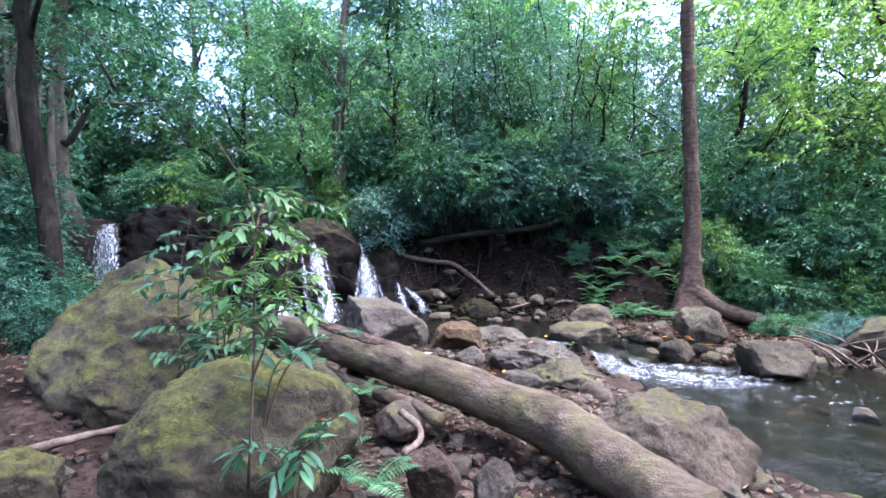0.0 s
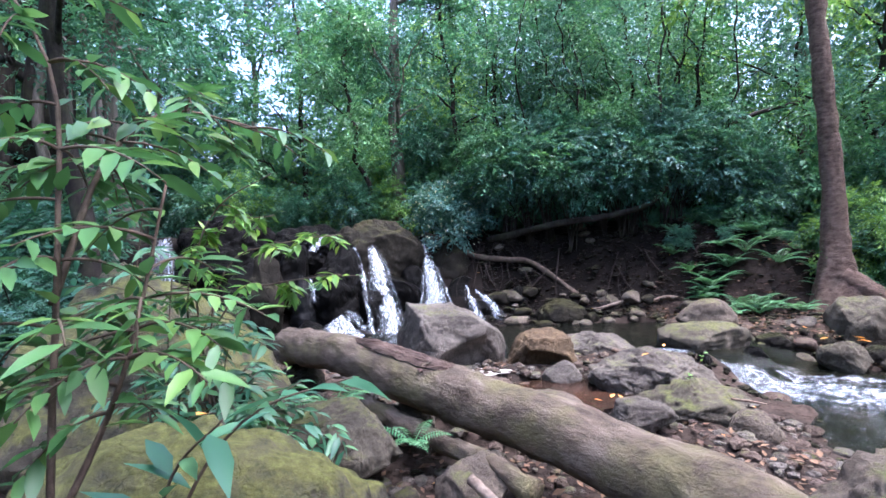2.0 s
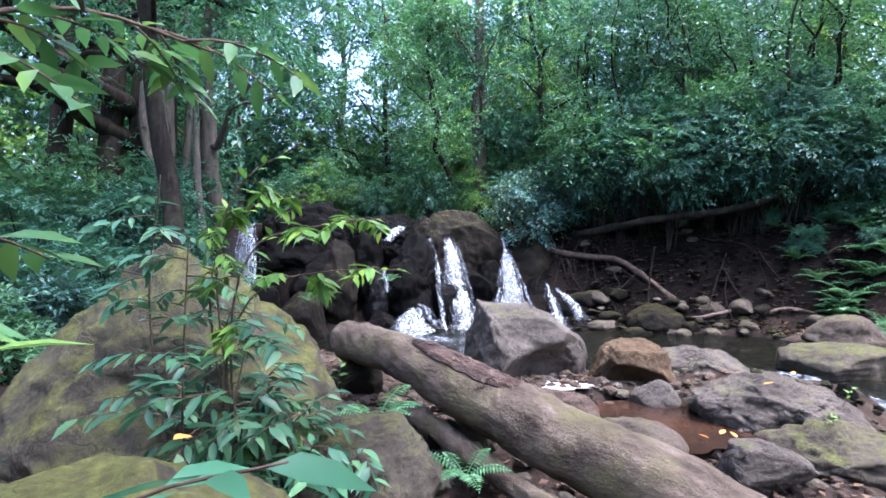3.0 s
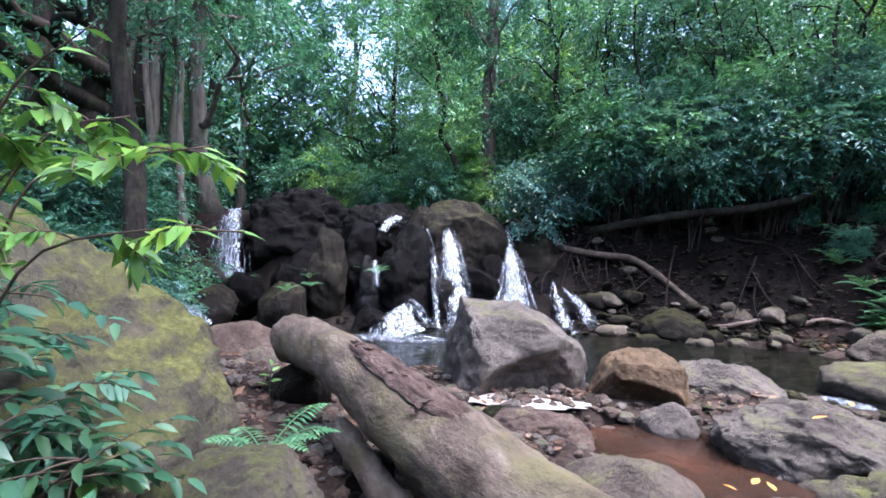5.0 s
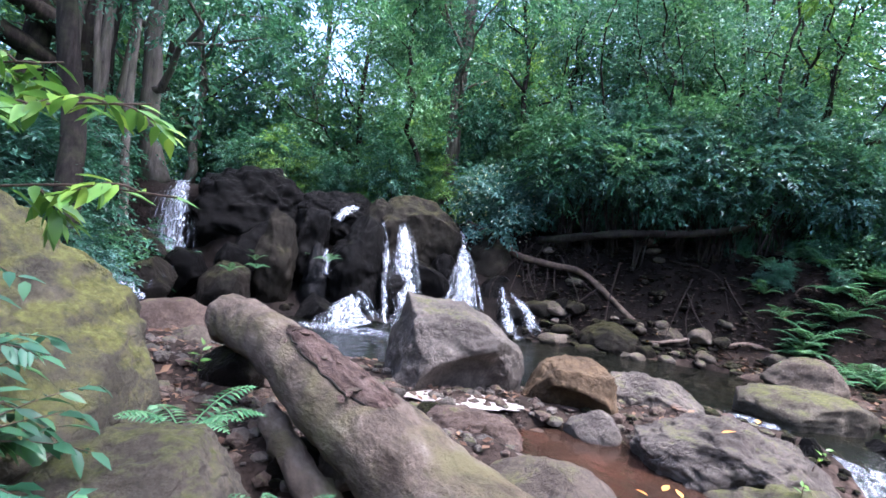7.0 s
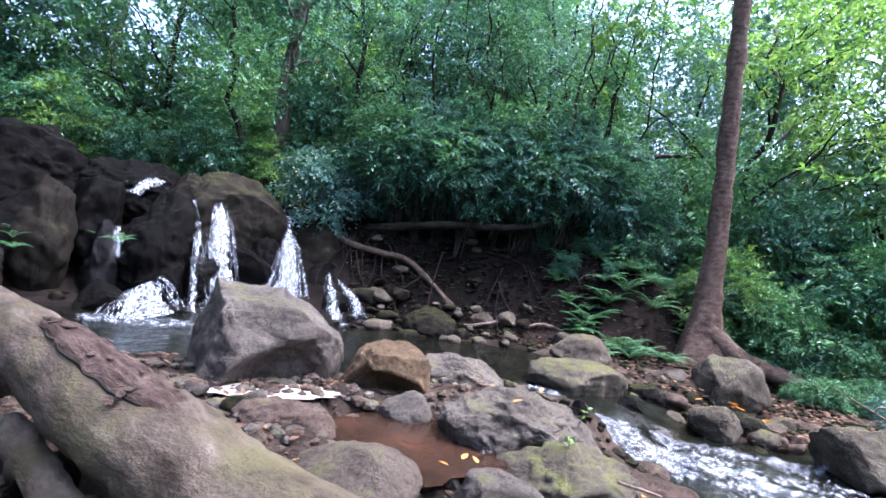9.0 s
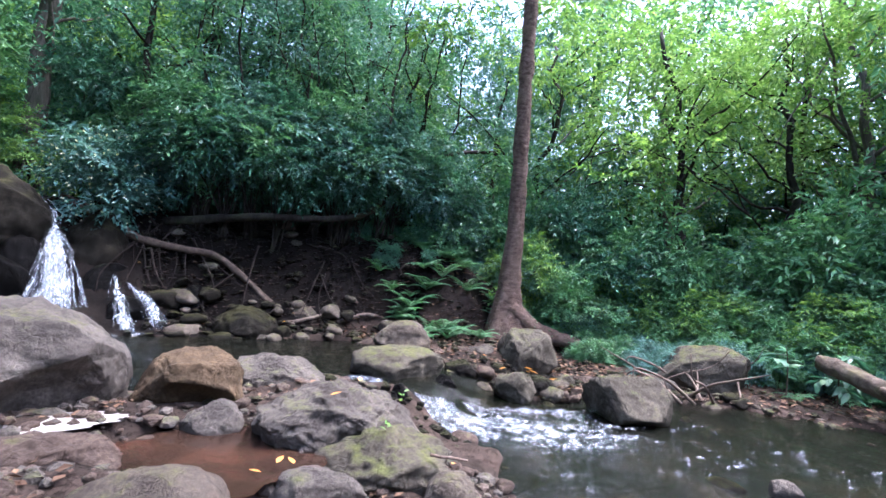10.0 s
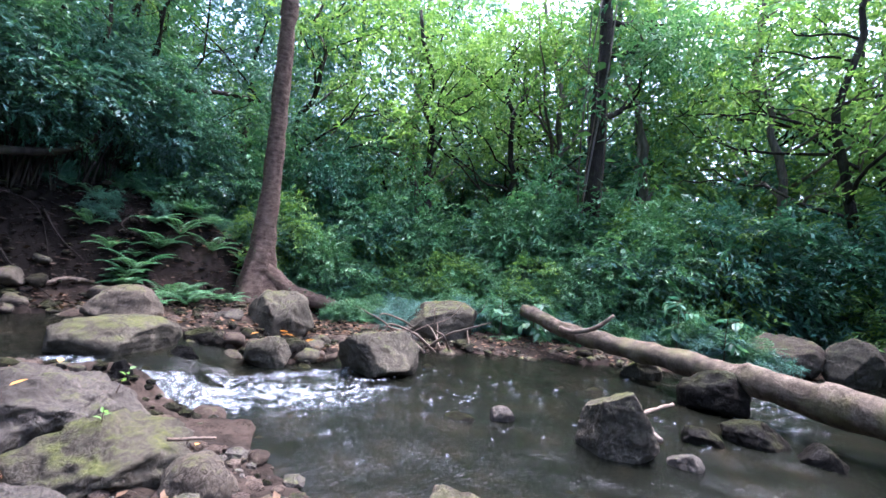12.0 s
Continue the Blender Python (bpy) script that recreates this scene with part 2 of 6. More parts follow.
M_FALL = white_water("falling_water", 6, (3.0, 3.0, 0.3), 0.3, 0.8, 0.55)
M_SHEET = white_water("water_sheet", 7, (4.0, 4.0, 0.25), 0.38, 0.72, 0.72)
M_RAPID = white_water("rapids_water", 8, (1.3, 1.5, 1.0), 0.44, 0.85, 0.6, 8)
M_FOAM = white_water("foam", 17, (1.0, 1.0, 1.0), 0.5, 1.0, 1.0, 7)


def plain(name, col, rough=0.6):
    m, nt, bs = shader(name)
    co = nt.nodes.new("ShaderNodeTexCoord").outputs["Object"]
    nt.links.new(ramp(nt, noise_tex(nt, 14, 6, 0.6, co).outputs["Fac"], [(0.3, tuple(c * 0.75 for c in col)), (0.7, col)]), bs.inputs["Base Color"])
    bs.inputs["Roughness"].default_value = rough
    return m


M_SCUM = plain("pale_foam_scum", (0.3, 0.265, 0.23), 0.6)


# ---- builders ----
def mesh_of(name, verts, faces, mats, smooth=True):
    me = bpy.data.meshes.new(name)
    me.from_pydata([tuple(v) for v in verts], [], [tuple(f) for f in faces])
    for m in mats if isinstance(mats, (list, tuple)) else [mats]:
        me.materials.append(m)
    me.polygons.foreach_set("use_smooth", [smooth] * len(me.polygons))
    return me


def quick_mesh(name, verts, tris, mat, smooth=False):
    """A triangle mesh straight from arrays."""
    me = bpy.data.meshes.new(name)
    v, f = np.asarray(verts, np.float32), np.asarray(tris, np.int32)
    me.vertices.add(len(v))
    me.vertices.foreach_set("co", v.ravel())
    me.loops.add(f.size)
    me.loops.foreach_set("vertex_index", f.ravel())
    me.polygons.add(len(f))
    me.polygons.foreach_set("loop_start", np.arange(0, f.size, 3, dtype=np.int32))
    me.update(calc_edges=True)
    me.polygons.foreach_set("use_smooth", np.full(len(f), smooth))
    me.materials.append(mat)
    return me


def part(name, me, parent, label=""):
    ob = new(name, me)
    ob.parent = parent
    return tagged(ob, label)


def fbm(p, scale, octaves=4, seed=0.0):
    """Smooth noise at an array of points."""
    off = Vector((seed * 3.17, seed * 7.31, seed * 1.93))
    return np.array([noise.fractal(Vector(q) * scale + off, 0.7, 2.0, octaves) for q in p])


_ico = {}


def ico(level):
    if level not in _ico:
        bm = bmesh.new()
        bmesh.ops.create_icosphere(bm, subdivisions=level, radius=1.0)
        _ico[level] = (np.array([v.co[:] for v in bm.verts]), np.array([[v.index for v in f.verts] for f in bm.faces]))
        bm.free()
    return _ico[level]


def rock_mesh(name, size, seed, mat, level=5, cuts=9, hard=0.72, rough=0.05, lean=(0, 0), flat_top=None, pits=0.0, planes=(), hollows=()):
    """A boulder: a ball cut by planes and hollowed, stretched, leaned and weathered; its base lies at z = 0."""
    rng = np.random.default_rng(seed)
    v, f = ico(level)
    v = v.copy()
    for _ in range(cuts):
        n = rng.normal(size=3)
        n /= np.linalg.norm(n)
        over = v @ n - rng.uniform(hard - 0.12, hard + 0.16)
        v -= np.clip(over, 0, None)[:, None] * n * 0.93
    if flat_top is not None:
        n = np.array([flat_top[0], flat_top[1], 1.0])
        n /= np.linalg.norm(n)
        v -= np.clip(v @ n - flat_top[2], 0, None)[:, None] * n * 0.94
    for a, b, c, far in planes:
        n = np.array([a, b, c], float) / math.sqrt(a * a + b * b + c * c)
        v -= np.clip(v @ n - far, 0, None)[:, None] * n * 0.94
    for a, b, c, far in hollows:
        d = v - np.array([a, b, c])
        r = np.linalg.norm(d, axis=1)[:, None] + 1e-6
        v += d / r * np.clip(far - r, 0, None) * 0.85
    lo, hi = v.min(0), v.max(0)
    v = (v - (lo + hi) / 2) / (hi - lo) * np.array(size)
    t = (v[:, 2] / size[2] + 0.5)
    v[:, 0] += lean[0] * t
    v[:, 1] += lean[1] * t
    s = max(size)
    d = v / (np.linalg.norm(v, axis=1)[:, None] + 1e-6)
    v += d * (fbm(v, 2.2 / s, 5, seed)[:, None] * rough * s + fbm(v, 9 / s, 4, seed + 5)[:, None] * rough * 0.35 * s)
    if pits:
        q = fbm(v, 14 / s, 2, seed + 9)
        v -= d * (np.clip(q - 0.25, 0, 1)[:, None] * pits * s)
    v[:, 2] += size[2] / 2
    return quick_mesh(name, v, f, mat, True)


def rock(name, x, y, zb, zt, w, d, mat, label, seed, turn=0.0, sink=0.25, category="rock", group="", **shape):
    """A rock whose top lies at zt and whose foot is sunk below zb."""
    h = (zt - zb) * (1 + sink) + 0.05
    ob = new(name, rock_mesh(name, (w, d, h), seed, mat, **shape))
    ob.matrix_world = pose(x, y, zt - h, 0, 0, turn)
    return tagged(ob, label, category, group)


def tube(points, radii, sides=8, wobble=0.0, seed=0, cap=True):
    """Verts and triangles of a bent, tapered tube."""
    p = np.array(points, float)
    rng = np.random.default_rng(seed)
    tang = np.gradient(p, axis=0)
    tang /= np.linalg.norm(tang, axis=1)[:, None] + 1e-9
    ref = np.array([0.31, 0.17, 0.93]) if abs(tang[:, 2]).mean() < 0.8 else np.array([0.95, 0.2, 0.1])
    a = np.cross(tang, ref)
    a /= np.linalg.norm(a, axis=1)[:, None]
    b = np.cross(tang, a)
    ang = np.linspace(0, 2 * np.pi, sides, endpoint=False)
    r = np.array(radii, float)[:, None] * (1 + wobble * rng.normal(size=(len(p), sides)))
    v = p[:, None] + r[..., None] * (np.cos(ang)[None, :, None] * a[:, None] + np.sin(ang)[None, :, None] * b[:, None])
    v = v.reshape(-1, 3)
    f = []
    for i in range(len(p) - 1):
        for j in range(sides):
            k, n = i * sides + j, i * sides + (j + 1) % sides
            f += [(k, n, n + sides), (k, n + sides, k + sides)]
    if cap:
        for i, flip in ((0, True), (len(p) - 1, False)):
            c = len(v)
            v = np.vstack([v, p[i]])
            for j in range(sides):
                q = (i * sides + j, i * sides + (j + 1) % sides)
                f.append((q[1], q[0], c) if flip else (q[0], q[1], c))
    return v, np.array(f)


def smooth_line(points, n):
    """n points along a smooth curve through the given ones."""
    p = np.array(points, float)
    p = np.vstack([2 * p[0] - p[1], p, 2 * p[-1] - p[-2]])
    out = []
    for u in np.linspace(0, len(p) - 3 - 1e-6, n):
        i = int(u)
        t = u - i
        a, b, c, d = p[i : i + 4]
        out.append(0.5 * (2 * b + (c - a) * t + (2 * a - 5 * b + 4 * c - d) * t * t + (3 * b - a - 3 * c + d) * t**3))
    return np.array(out)


def join(pieces):
    vs, fs, n = [], [], 0
    for v, f in pieces:
        vs.append(v)
        fs.append(np.asarray(f) + n)
        n += len(v)
    return np.vstack(vs), np.vstack(fs)


def leaf_arrays(base, along, normal, length, width, curl=0.15, fine=False):
    """Folded leaves: two triangles each, or six for those seen near."""
    base, along, normal = (np.asarray(a, float) for a in (base, along, normal))
    along = along / (np.linalg.norm(along, axis=1)[:, None] + 1e-9)
    side = np.cross(along, normal)
    side /= np.linalg.norm(side, axis=1)[:, None] + 1e-9
    up = np.cross(side, along)
    length, width = np.asarray(length, float)[:, None], np.asarray(width, float)[:, None]
    n = len(base)
    if not fine:
        v = np.stack([base, base + along * length * 0.45 - side * width / 2 + up * width * 0.18, base + along * length - up * length * curl, base + along * length * 0.45 + side * width / 2 + up * width * 0.18], 1)
        f = np.array([[0, 1, 2], [0, 2, 3]])
    else:
        def at(u, s, lift):
            return base + along * length * u + side * width * s + up * (width * lift - length * curl * u * u)
        v = np.stack([at(0, 0, 0), at(0.28, -0.42, 0.14), at(0.6, -0.4, 0.14), at(1.0, 0, 0), at(0.6, 0.4, 0.14), at(0.28, 0.42, 0.14), at(0.3, 0, 0), at(0.62, 0, 0)], 1)
        f = np.array([[0, 1, 6], [1, 2, 7], [1, 7, 6], [2, 3, 7], [0, 6, 5], [6, 7, 4], [6, 4, 5], [7, 3, 4]])
    k = v.shape[1]
    return v.reshape(-1, 3), (f[None] + k * np.arange(n)[:, None, None]).reshape(-1, 3)


def sprays(rng, starts, ways, length, count, leaf, droop=0.35, spread=0.9):
    """Leaves along many twigs: alternate, in one rough plane, drooping."""
    n = len(starts)
    ways = ways / (np.linalg.norm(ways, axis=1)[:, None] + 1e-9)
    t = np.linspace(0.12, 1.0, count)
    ln = length * rng.uniform(0.6, 1.25, n)
    pts = starts[:, None] + ways[:, None] * (ln[:, None] * t)[..., None]
    pts[..., 2] -= droop * (ln[:, None] * t**2)
    up = np.array([0, 0, 1.0]) + rng.normal(size=(n, 3)) * 0.35
    side = np.cross(ways, up)
    side /= np.linalg.norm(side, axis=1)[:, None] + 1e-9
    sign = np.where(np.arange(count) % 2 == 0, 1.0, -1.0)
    al = ways[:, None] * 0.75 + side[:, None] * (sign * spread)[None, :, None] + rng.normal(size=(n, count, 3)) * 0.22
    al[..., 2] -= droop * 0.6
    nm = up[:, None] + rng.normal(size=(n, count, 3)) * 0.3
    sz = leaf * rng.uniform(0.65, 1.3, n * count)
    return pts.reshape(-1, 3), al.reshape(-1, 3), nm.reshape(-1, 3), sz


def crown_arrays(seed, radii, clumps, per, count, leaf, twig=0.5, flat=1.0, shell=0.55, ratio=0.42, clump_size=0.32):
    """An uneven crown of leafy clumps with gaps between them."""
    rng = np.random.default_rng(seed)
    r = np.array(radii, float)
    d = rng.normal(size=(clumps, 3))
    d[:, 2] *= flat
    d /= np.linalg.norm(d, axis=1)[:, None]
    cen = d * r * rng.uniform(shell, 1.05, (clumps, 1))
    cr = r.mean() * clump_size * rng.uniform(0.6, 1.35, clumps)
    off = rng.normal(size=(clumps, per, 3))
    off /= np.linalg.norm(off, axis=2)[..., None]
    off[..., 2] *= 0.6
    starts = cen[:, None] + off * cr[:, None, None] * rng.uniform(0.25, 1.0, (clumps, per, 1))
    ways = off + d[:, None] * 0.5 + rng.normal(size=off.shape) * 0.4
    b, a, nm, sz = sprays(rng, starts.reshape(-1, 3), ways.reshape(-1, 3), twig, count, leaf)
    v, f = leaf_arrays(b, a, nm, sz, sz * ratio)
    return v, f, cen


# ---- ground ----
def step(a, b, x):
    t = np.clip((np.asarray(x, float) - a) / (b - a), 0, 1)
    return t * t * (3 - 2 * t)


STREAM = [(-4.6, 5.6, 0.5), (-2.6, 6.6, 1.3), (-0.5, 6.4, 2.1), (1.6, 6.3, 1.9), (4.0, 5.9, 1.6), (4.7, 4.0, 0.75), (5.1, 2.4, 1.2), (6.3, -0.2, 3.1), (8.6, -4.2, 2.4), (12, -9, 2.6), (22, -20, 3)]


def stream_edge(x, y):
    """How far a place lies from the stream's edge; below zero inside."""
    best = np.full(np.shape(x), 1e9)
    for (ax, ay, ar), (bx, by, br) in zip(STREAM[:-1], STREAM[1:]):
        dx, dy = bx - ax, by - ay
        t = np.clip(((x - ax) * dx + (y - ay) * dy) / (dx * dx + dy * dy), 0, 1)
        best = np.minimum(best, np.hypot(x - ax - t * dx, y - ay - t * dy) - (ar + t * (br - ar)))
    return best


def water_level(x, y):
    s = (x - 4.5) * 0.45 + (3.35 - y) * 0.9
    return 0.075 - 0.275 * step(-0.5, 0.55, s)


def ground_z(x, y):
    x, y = np.asarray(x, float), np.asarray(y, float)
    d, zw = stream_edge(x, y), water_level(x, y)
    bed = zw - 0.1 - 0.4 * step(0, 1.2, -d)
    near = zw + 0.02 + 0.05 * step(0, 0.6, d) + 0.028 * np.clip(d, 0, 8)
    # the steep bank and the rock step behind the upper pool
    steep = step(7.2, 8.6, y + 0.25 * np.clip(x - 5, 0, 9)) * (1 - step(6.8, 10.5, x) * 0.75) 
    left = step(3.5, 6.0, -x) * step(2.5, 6.5, y)
    rise = np.maximum(steep, left * 0.7) * (2.35 * step(0.25, 3.3, d) + 0.04 * np.clip(d - 3.3, 0, 40))
    # higher soil along the path
    path = 0.28 * step(0.6, 3.0, -x - 0.2) * (1 - step(2, 6, y))
    far = 0.05 * np.clip(np.hypot(x - 3, y) - 14, 0, 60)
    z = np.where(d < 0, bed, near + rise + path + far)
    # the basin under the veil fall
    z = z - 1.5 * (1 - step(0.6, 1.1, np.hypot((x + 6.05) / 1.5, (y - 7.5) / 1.6))) * (d > 0)
    # the hollow of the muddy puddle
    p = np.hypot((x - 1.35) / 0.75, (y - 2.45) / 0.8)
    return z - 0.13 * (1 - step(0.5, 1.15, p)) * (d > 0)


def spaced(a, b, fine, out):
    mid = np.arange(a, b, fine)
    grow = np.cumsum(fine * 1.18 ** np.arange(1, out))
    return np.concatenate([a - grow[::-1], mid, b + grow])


gx, gy = spaced(-8, 12, 0.11, 40), spaced(-7.5, 13, 0.11, 40)
GX, GY = np.meshgrid(gx, gy, indexing="ij")
GZ = ground_z(GX, GY)
flat = np.stack([GX.ravel(), GY.ravel(), np.zeros(GX.size)], 1)
inner = (abs(flat[:, 0] - 2) < 14) & (abs(flat[:, 1] - 3) < 14)
rough = np.zeros(len(flat))
rough[inner] = fbm(flat[inner], 0.9, 4, 1) * 0.09 + fbm(flat[inner], 4.5, 3, 2) * 0.035
GZ = GZ + rough.reshape(GX.shape)
nx, ny = GX.shape
idx = np.arange(nx * ny).reshape(nx, ny)
q = np.stack([idx[:-1, :-1], idx[1:, :-1], idx[1:, 1:], idx[:-1, 1:]], -1).reshape(-1, 4)
tris = np.concatenate([q[:, [0, 1, 2]], q[:, [0, 2, 3]]])
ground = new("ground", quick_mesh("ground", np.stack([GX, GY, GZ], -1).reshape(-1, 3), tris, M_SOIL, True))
# dark soil of the steep bank; the shade there is put into its colour
ground.data.materials.append(M_SHADEHUMUS)
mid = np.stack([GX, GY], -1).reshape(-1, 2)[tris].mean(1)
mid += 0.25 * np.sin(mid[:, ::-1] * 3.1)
shaded_bank = (mid[:, 1] + 0.25 * np.clip(mid[:, 0] - 5, 0, 9) > 8.0) & (mid[:, 1] < 15) & (mid[:, 0] > -8) & (mid[:, 0] < 9.5) | (mid[:, 0] < -2.2) & (mid[:, 1] > 5.6) & (mid[:, 1] < 15)
ground.data.polygons.foreach_set("material_index", shaded_bank.astype(np.int32))
tagged(ground, "reddish brown forest soil with roots and leaf litter", "ground", kind="structure")


def on_ground(x, y):
    i, j = np.clip(np.searchsorted(gx, x), 1, nx - 1), np.clip(np.searchsorted(gy, y), 1, ny - 1)
    return GZ[i, j] if np.ndim(x) else float(GZ[i, j])


# ---- water ----
def water_sheet():
    xs, ys = np.arange(-6, 13.5, 0.1), np.arange(-11, 9.6, 0.1)
    X, Y = np.meshgrid(xs, ys, indexing="ij")
    s = (X - 4.5) * 0.45 + (3.35 - Y) * 0.9
    Z = water_level(X, Y)
    p = np.stack([X.ravel(), Y.ravel(), 0 * X.ravel()], 1)
    rapid = np.exp(-(((X - 5.0) / 1.1) ** 2 + ((Y - 2.8) / 1.0) ** 2))
    plunge = np.exp(-(((X + 0.8) / 2.0) ** 2 + ((Y - 7.6) / 0.8) ** 2))
    n = fbm(p, 2.6, 3, 4).reshape(X.shape)
    Z = Z + n * (0.018 + 0.06 * rapid + 0.03 * plunge)
    keep = stream_edge(X, Y) < 0.6
    a, b = X.shape
    i = np.arange(a * b).reshape(a, b)
    ok = keep[:-1, :-1] | keep[1:, 1:]
    q = np.stack([i[:-1, :-1], i[1:, :-1], i[1:, 1:], i[:-1, 1:]], -1)[ok]
    used, inv = np.unique(q, return_inverse=True)
    q = inv.reshape(-1, 4)
    v = np.stack([X, Y, Z], -1).reshape(-1, 3)[used]
    ob = new("water", quick_mesh("water", v, np.concatenate([q[:, [0, 1, 2]], q[:, [0, 2, 3]]]), M_WATER, True))
    return tagged(ob, "murky grey-green stream water, rippled, over a stony bed", "water", kind="structure")


water_sheet()


def disc(name, x, y, z, rx, ry, mat, label, category, seed, kind=""):
    """A thin irregular pool or skin lying flat."""
    ang = np.linspace(0, 2 * np.pi, 48, endpoint=False)
    rr = 1 + 0.28 * fbm(np.stack([np.cos(ang), np.sin(ang), 0 * ang], 1), 1.6, 4, seed)
    v = [(0, 0, 0)] + [(rx * r * math.cos(a), ry * r * math.sin(a), 0) for a, r in zip(ang, rr)]
    f = [(0, 1 + i, 1 + (i + 1) % 48) for i in range(48)]
    ob = new(name, quick_mesh(name, v, f, mat, True))
    ob.location = (x, y, z)
    return tagged(ob, label, category, kind=kind)


disc("puddle", 1.35, 2.45, 0.075, 0.95, 0.95, M_PUDDLE, "shallow red-brown muddy puddle between rocks", "puddle", 3, "structure")
disc("foam_scum", 0.3, 3.06, float(max(on_ground(a, b) for a in (0.0, 0.3, 0.6) for b in (2.9, 3.06, 3.2))) - 0.01, 0.62, 0.24, M_SCUM, "pale foam scum caught at the foot of a boulder", "foam", 6)

# ---- the large rocks ----
rock("boulder", -2.25, 0.5, 0.3, 1.74, 1.95, 1.8, M_MOSSY, "huge mossy boulder beside the path, pitted and yellow-green", 11, 8, lean=(-0.1, 0.1), cuts=3, hard=0.8, pits=0.025, level=6, planes=[(0.75, -0.25, 0.62, 0.6), (-0.5, -0.6, 0.6, 0.68), (0.25, -1, 0.4, 0.64), (1, 0.0, 0.15, 0.82)])
rock("boulder", 0.24, 3.72, -0.05, 1.1, 1.55, 1.35, M_GREY, "large angular grey boulder with a sloping top", 23, 6, lean=(-0.08, 0.12), cuts=2, hard=0.86, level=6, rough=0.045, pits=0.015,
     planes=[(-1, -0.2, 0.2, 0.6), (0.0, -0.22, 1, 0.6), (0.62, -0.1, 0.78, 0.62), (-0.12, -1, 0.5, 0.64), (0, 1, 0.3, 0.6), (-0.7, -0.9, 0.1, 0.72), (0.9, -0.75, -0.1, 0.74)], hollows=[(0.28, -1.1, -0.62, 0.95), (0.9, -0.7, -0.35, 0.42)])
rock("boulder", 1.44, 3.52, 0.02, 0.62, 0.98, 0.8, M_OCHRE, "rounded block of ochre stone with a flat top", 31, -8, cuts=4, hard=0.84, level=6, rough=0.045, pits=0.012,
     planes=[(0.0, -0.12, 1, 0.56), (1, -0.15, 0.08, 0.82), (-0.85, -0.2, 0.5, 0.7), (0.05, -1, 0.45, 0.78), (0, 1, 0.2, 0.7), (-0.7, -0.7, -0.2, 0.75)], hollows=[(-0.1, -1.2, -0.7, 1.05)])
rock("boulder", 2.42, 3.85, 0.05, 0.52, 1.0, 0.75, M_GREY, "low grey rock by the pool's outlet, sloping to the water", 37, -20, cuts=5, level=6, rough=0.05, planes=[(0.55, -0.2, 0.85, 0.5), (-0.3, -0.4, 0.9, 0.6), (-1, 0, 0.1, 0.75)])
rock("boulder", 4.26, 4.3, 0.05, 0.47, 1.4, 1.1, M_HALF, "low flat boulder with moss at the pool's outlet", 41, -30, cuts=7, lean=(0.1, 0.1))
rock("boulder", 5.4, 5.9, 0.05, 0.66, 1.1, 0.9, M_TAN, "pale grey rock leaning on the stream bank", 43, -30)
rock("boulder", 2.46, 2.36, 0.0, 0.45, 1.42, 1.05, M_GREY, "pitted grey rock with a yellow leaf on its top", 47, -24, cuts=5, pits=0.05, level=6, rough=0.06, planes=[(-0.35, -0.15, 0.9, 0.56), (0.3, -0.25, 0.9, 0.5), (0.95, -0.1, 0.5, 0.62), (-0.2, -1, 0.35, 0.7)], hollows=[(0.25, -1.05, -0.35, 0.55), (-0.75, -0.9, -0.2, 0.4)])
rock("boulder", 2.5, 1.75, -0.12, 0.22, 1.15, 0.95, M_HALF, "low mossy ledge rock at the water's edge", 53, -30, rough=0.09, pits=0.03)
rock("boulder", 1.52, 2.86, 0.03, 0.31, 0.5, 0.4, M_GREY, "small wet grey rock standing in a puddle", 59, -16)
rock("boulder", -1.12, -1.45, 0.3, 1.08, 1.55, 1.2, M_MOSSY, "broad mossy boulder with leafy plants round it", 61, 12, cuts=6, rough=0.05, level=6, pits=0.02)
rock("boulder", -0.9, 0.3, 0.22, 0.7, 0.95, 0.85, M_HALF, "rounded boulder with moss and lichen on top", 67, 20, cuts=6, level=6)
rock("boulder", 2.3, -1.1, -0.12, 0.52, 1.3, 1.0, M_TAN, "broad pale flat-topped boulder at the water's edge", 71, -37, cuts=7, flat_top=(0.1, -0.15, 0.55), level=6, lean=(-0.15, 0.1))
rock("boulder", 0.88, 1.42, 0.08, 0.36, 0.85, 0.65, M_TAN, "smooth grey-brown rounded rock", 73, -10, cuts=4, rough=0.03)
rock("boulder", -3.35, 4.05, 0.2, 0.68, 1.15, 0.85, M_RED, "smooth reddish rock lying beside the log's end", 79, 33, cuts=4, rough=0.03)
rock("rock", -2.6, 3.4, 0.18, 0.5, 0.5, 0.4, M_TAN, "rounded brown stone beside the log", 83, 32, cuts=5)
rock("rock", -1.7, 2.45, 0.1, 0.62, 0.6, 0.5, M_WETSHADEBROWN, "dark damp rock under the log's end", 89, 28)
rock("boulder", 6.58, 2.03, -0.22, 0.4, 1.2, 0.95, M_HALF, "rounded boulder with bright moss standing in the stream", 97, -60, cuts=6)
rock("boulder", 5.53, -1.3, -0.22, 0.4, 0.72, 0.6, M_HALF, "upright split rock with moss and brown broken face in the stream", 101, -90, cuts=3, hard=0.8, level=6, rough=0.05, planes=[(-0.35, 0.1, 1, 0.62), (0.8, 0.2, 0.6, 0.66), (0.1, -1, 0.15, 0.66), (-0.8, -0.6, 0.1, 0.72)], hollows=[(0.2, -1.05, -0.15, 0.45)])
rock("boulder", 7.1, 4.3, -0.1, 0.72, 1.1, 0.9, M_HALF, "grey mossy rock under the tree's roots", 103, -50)
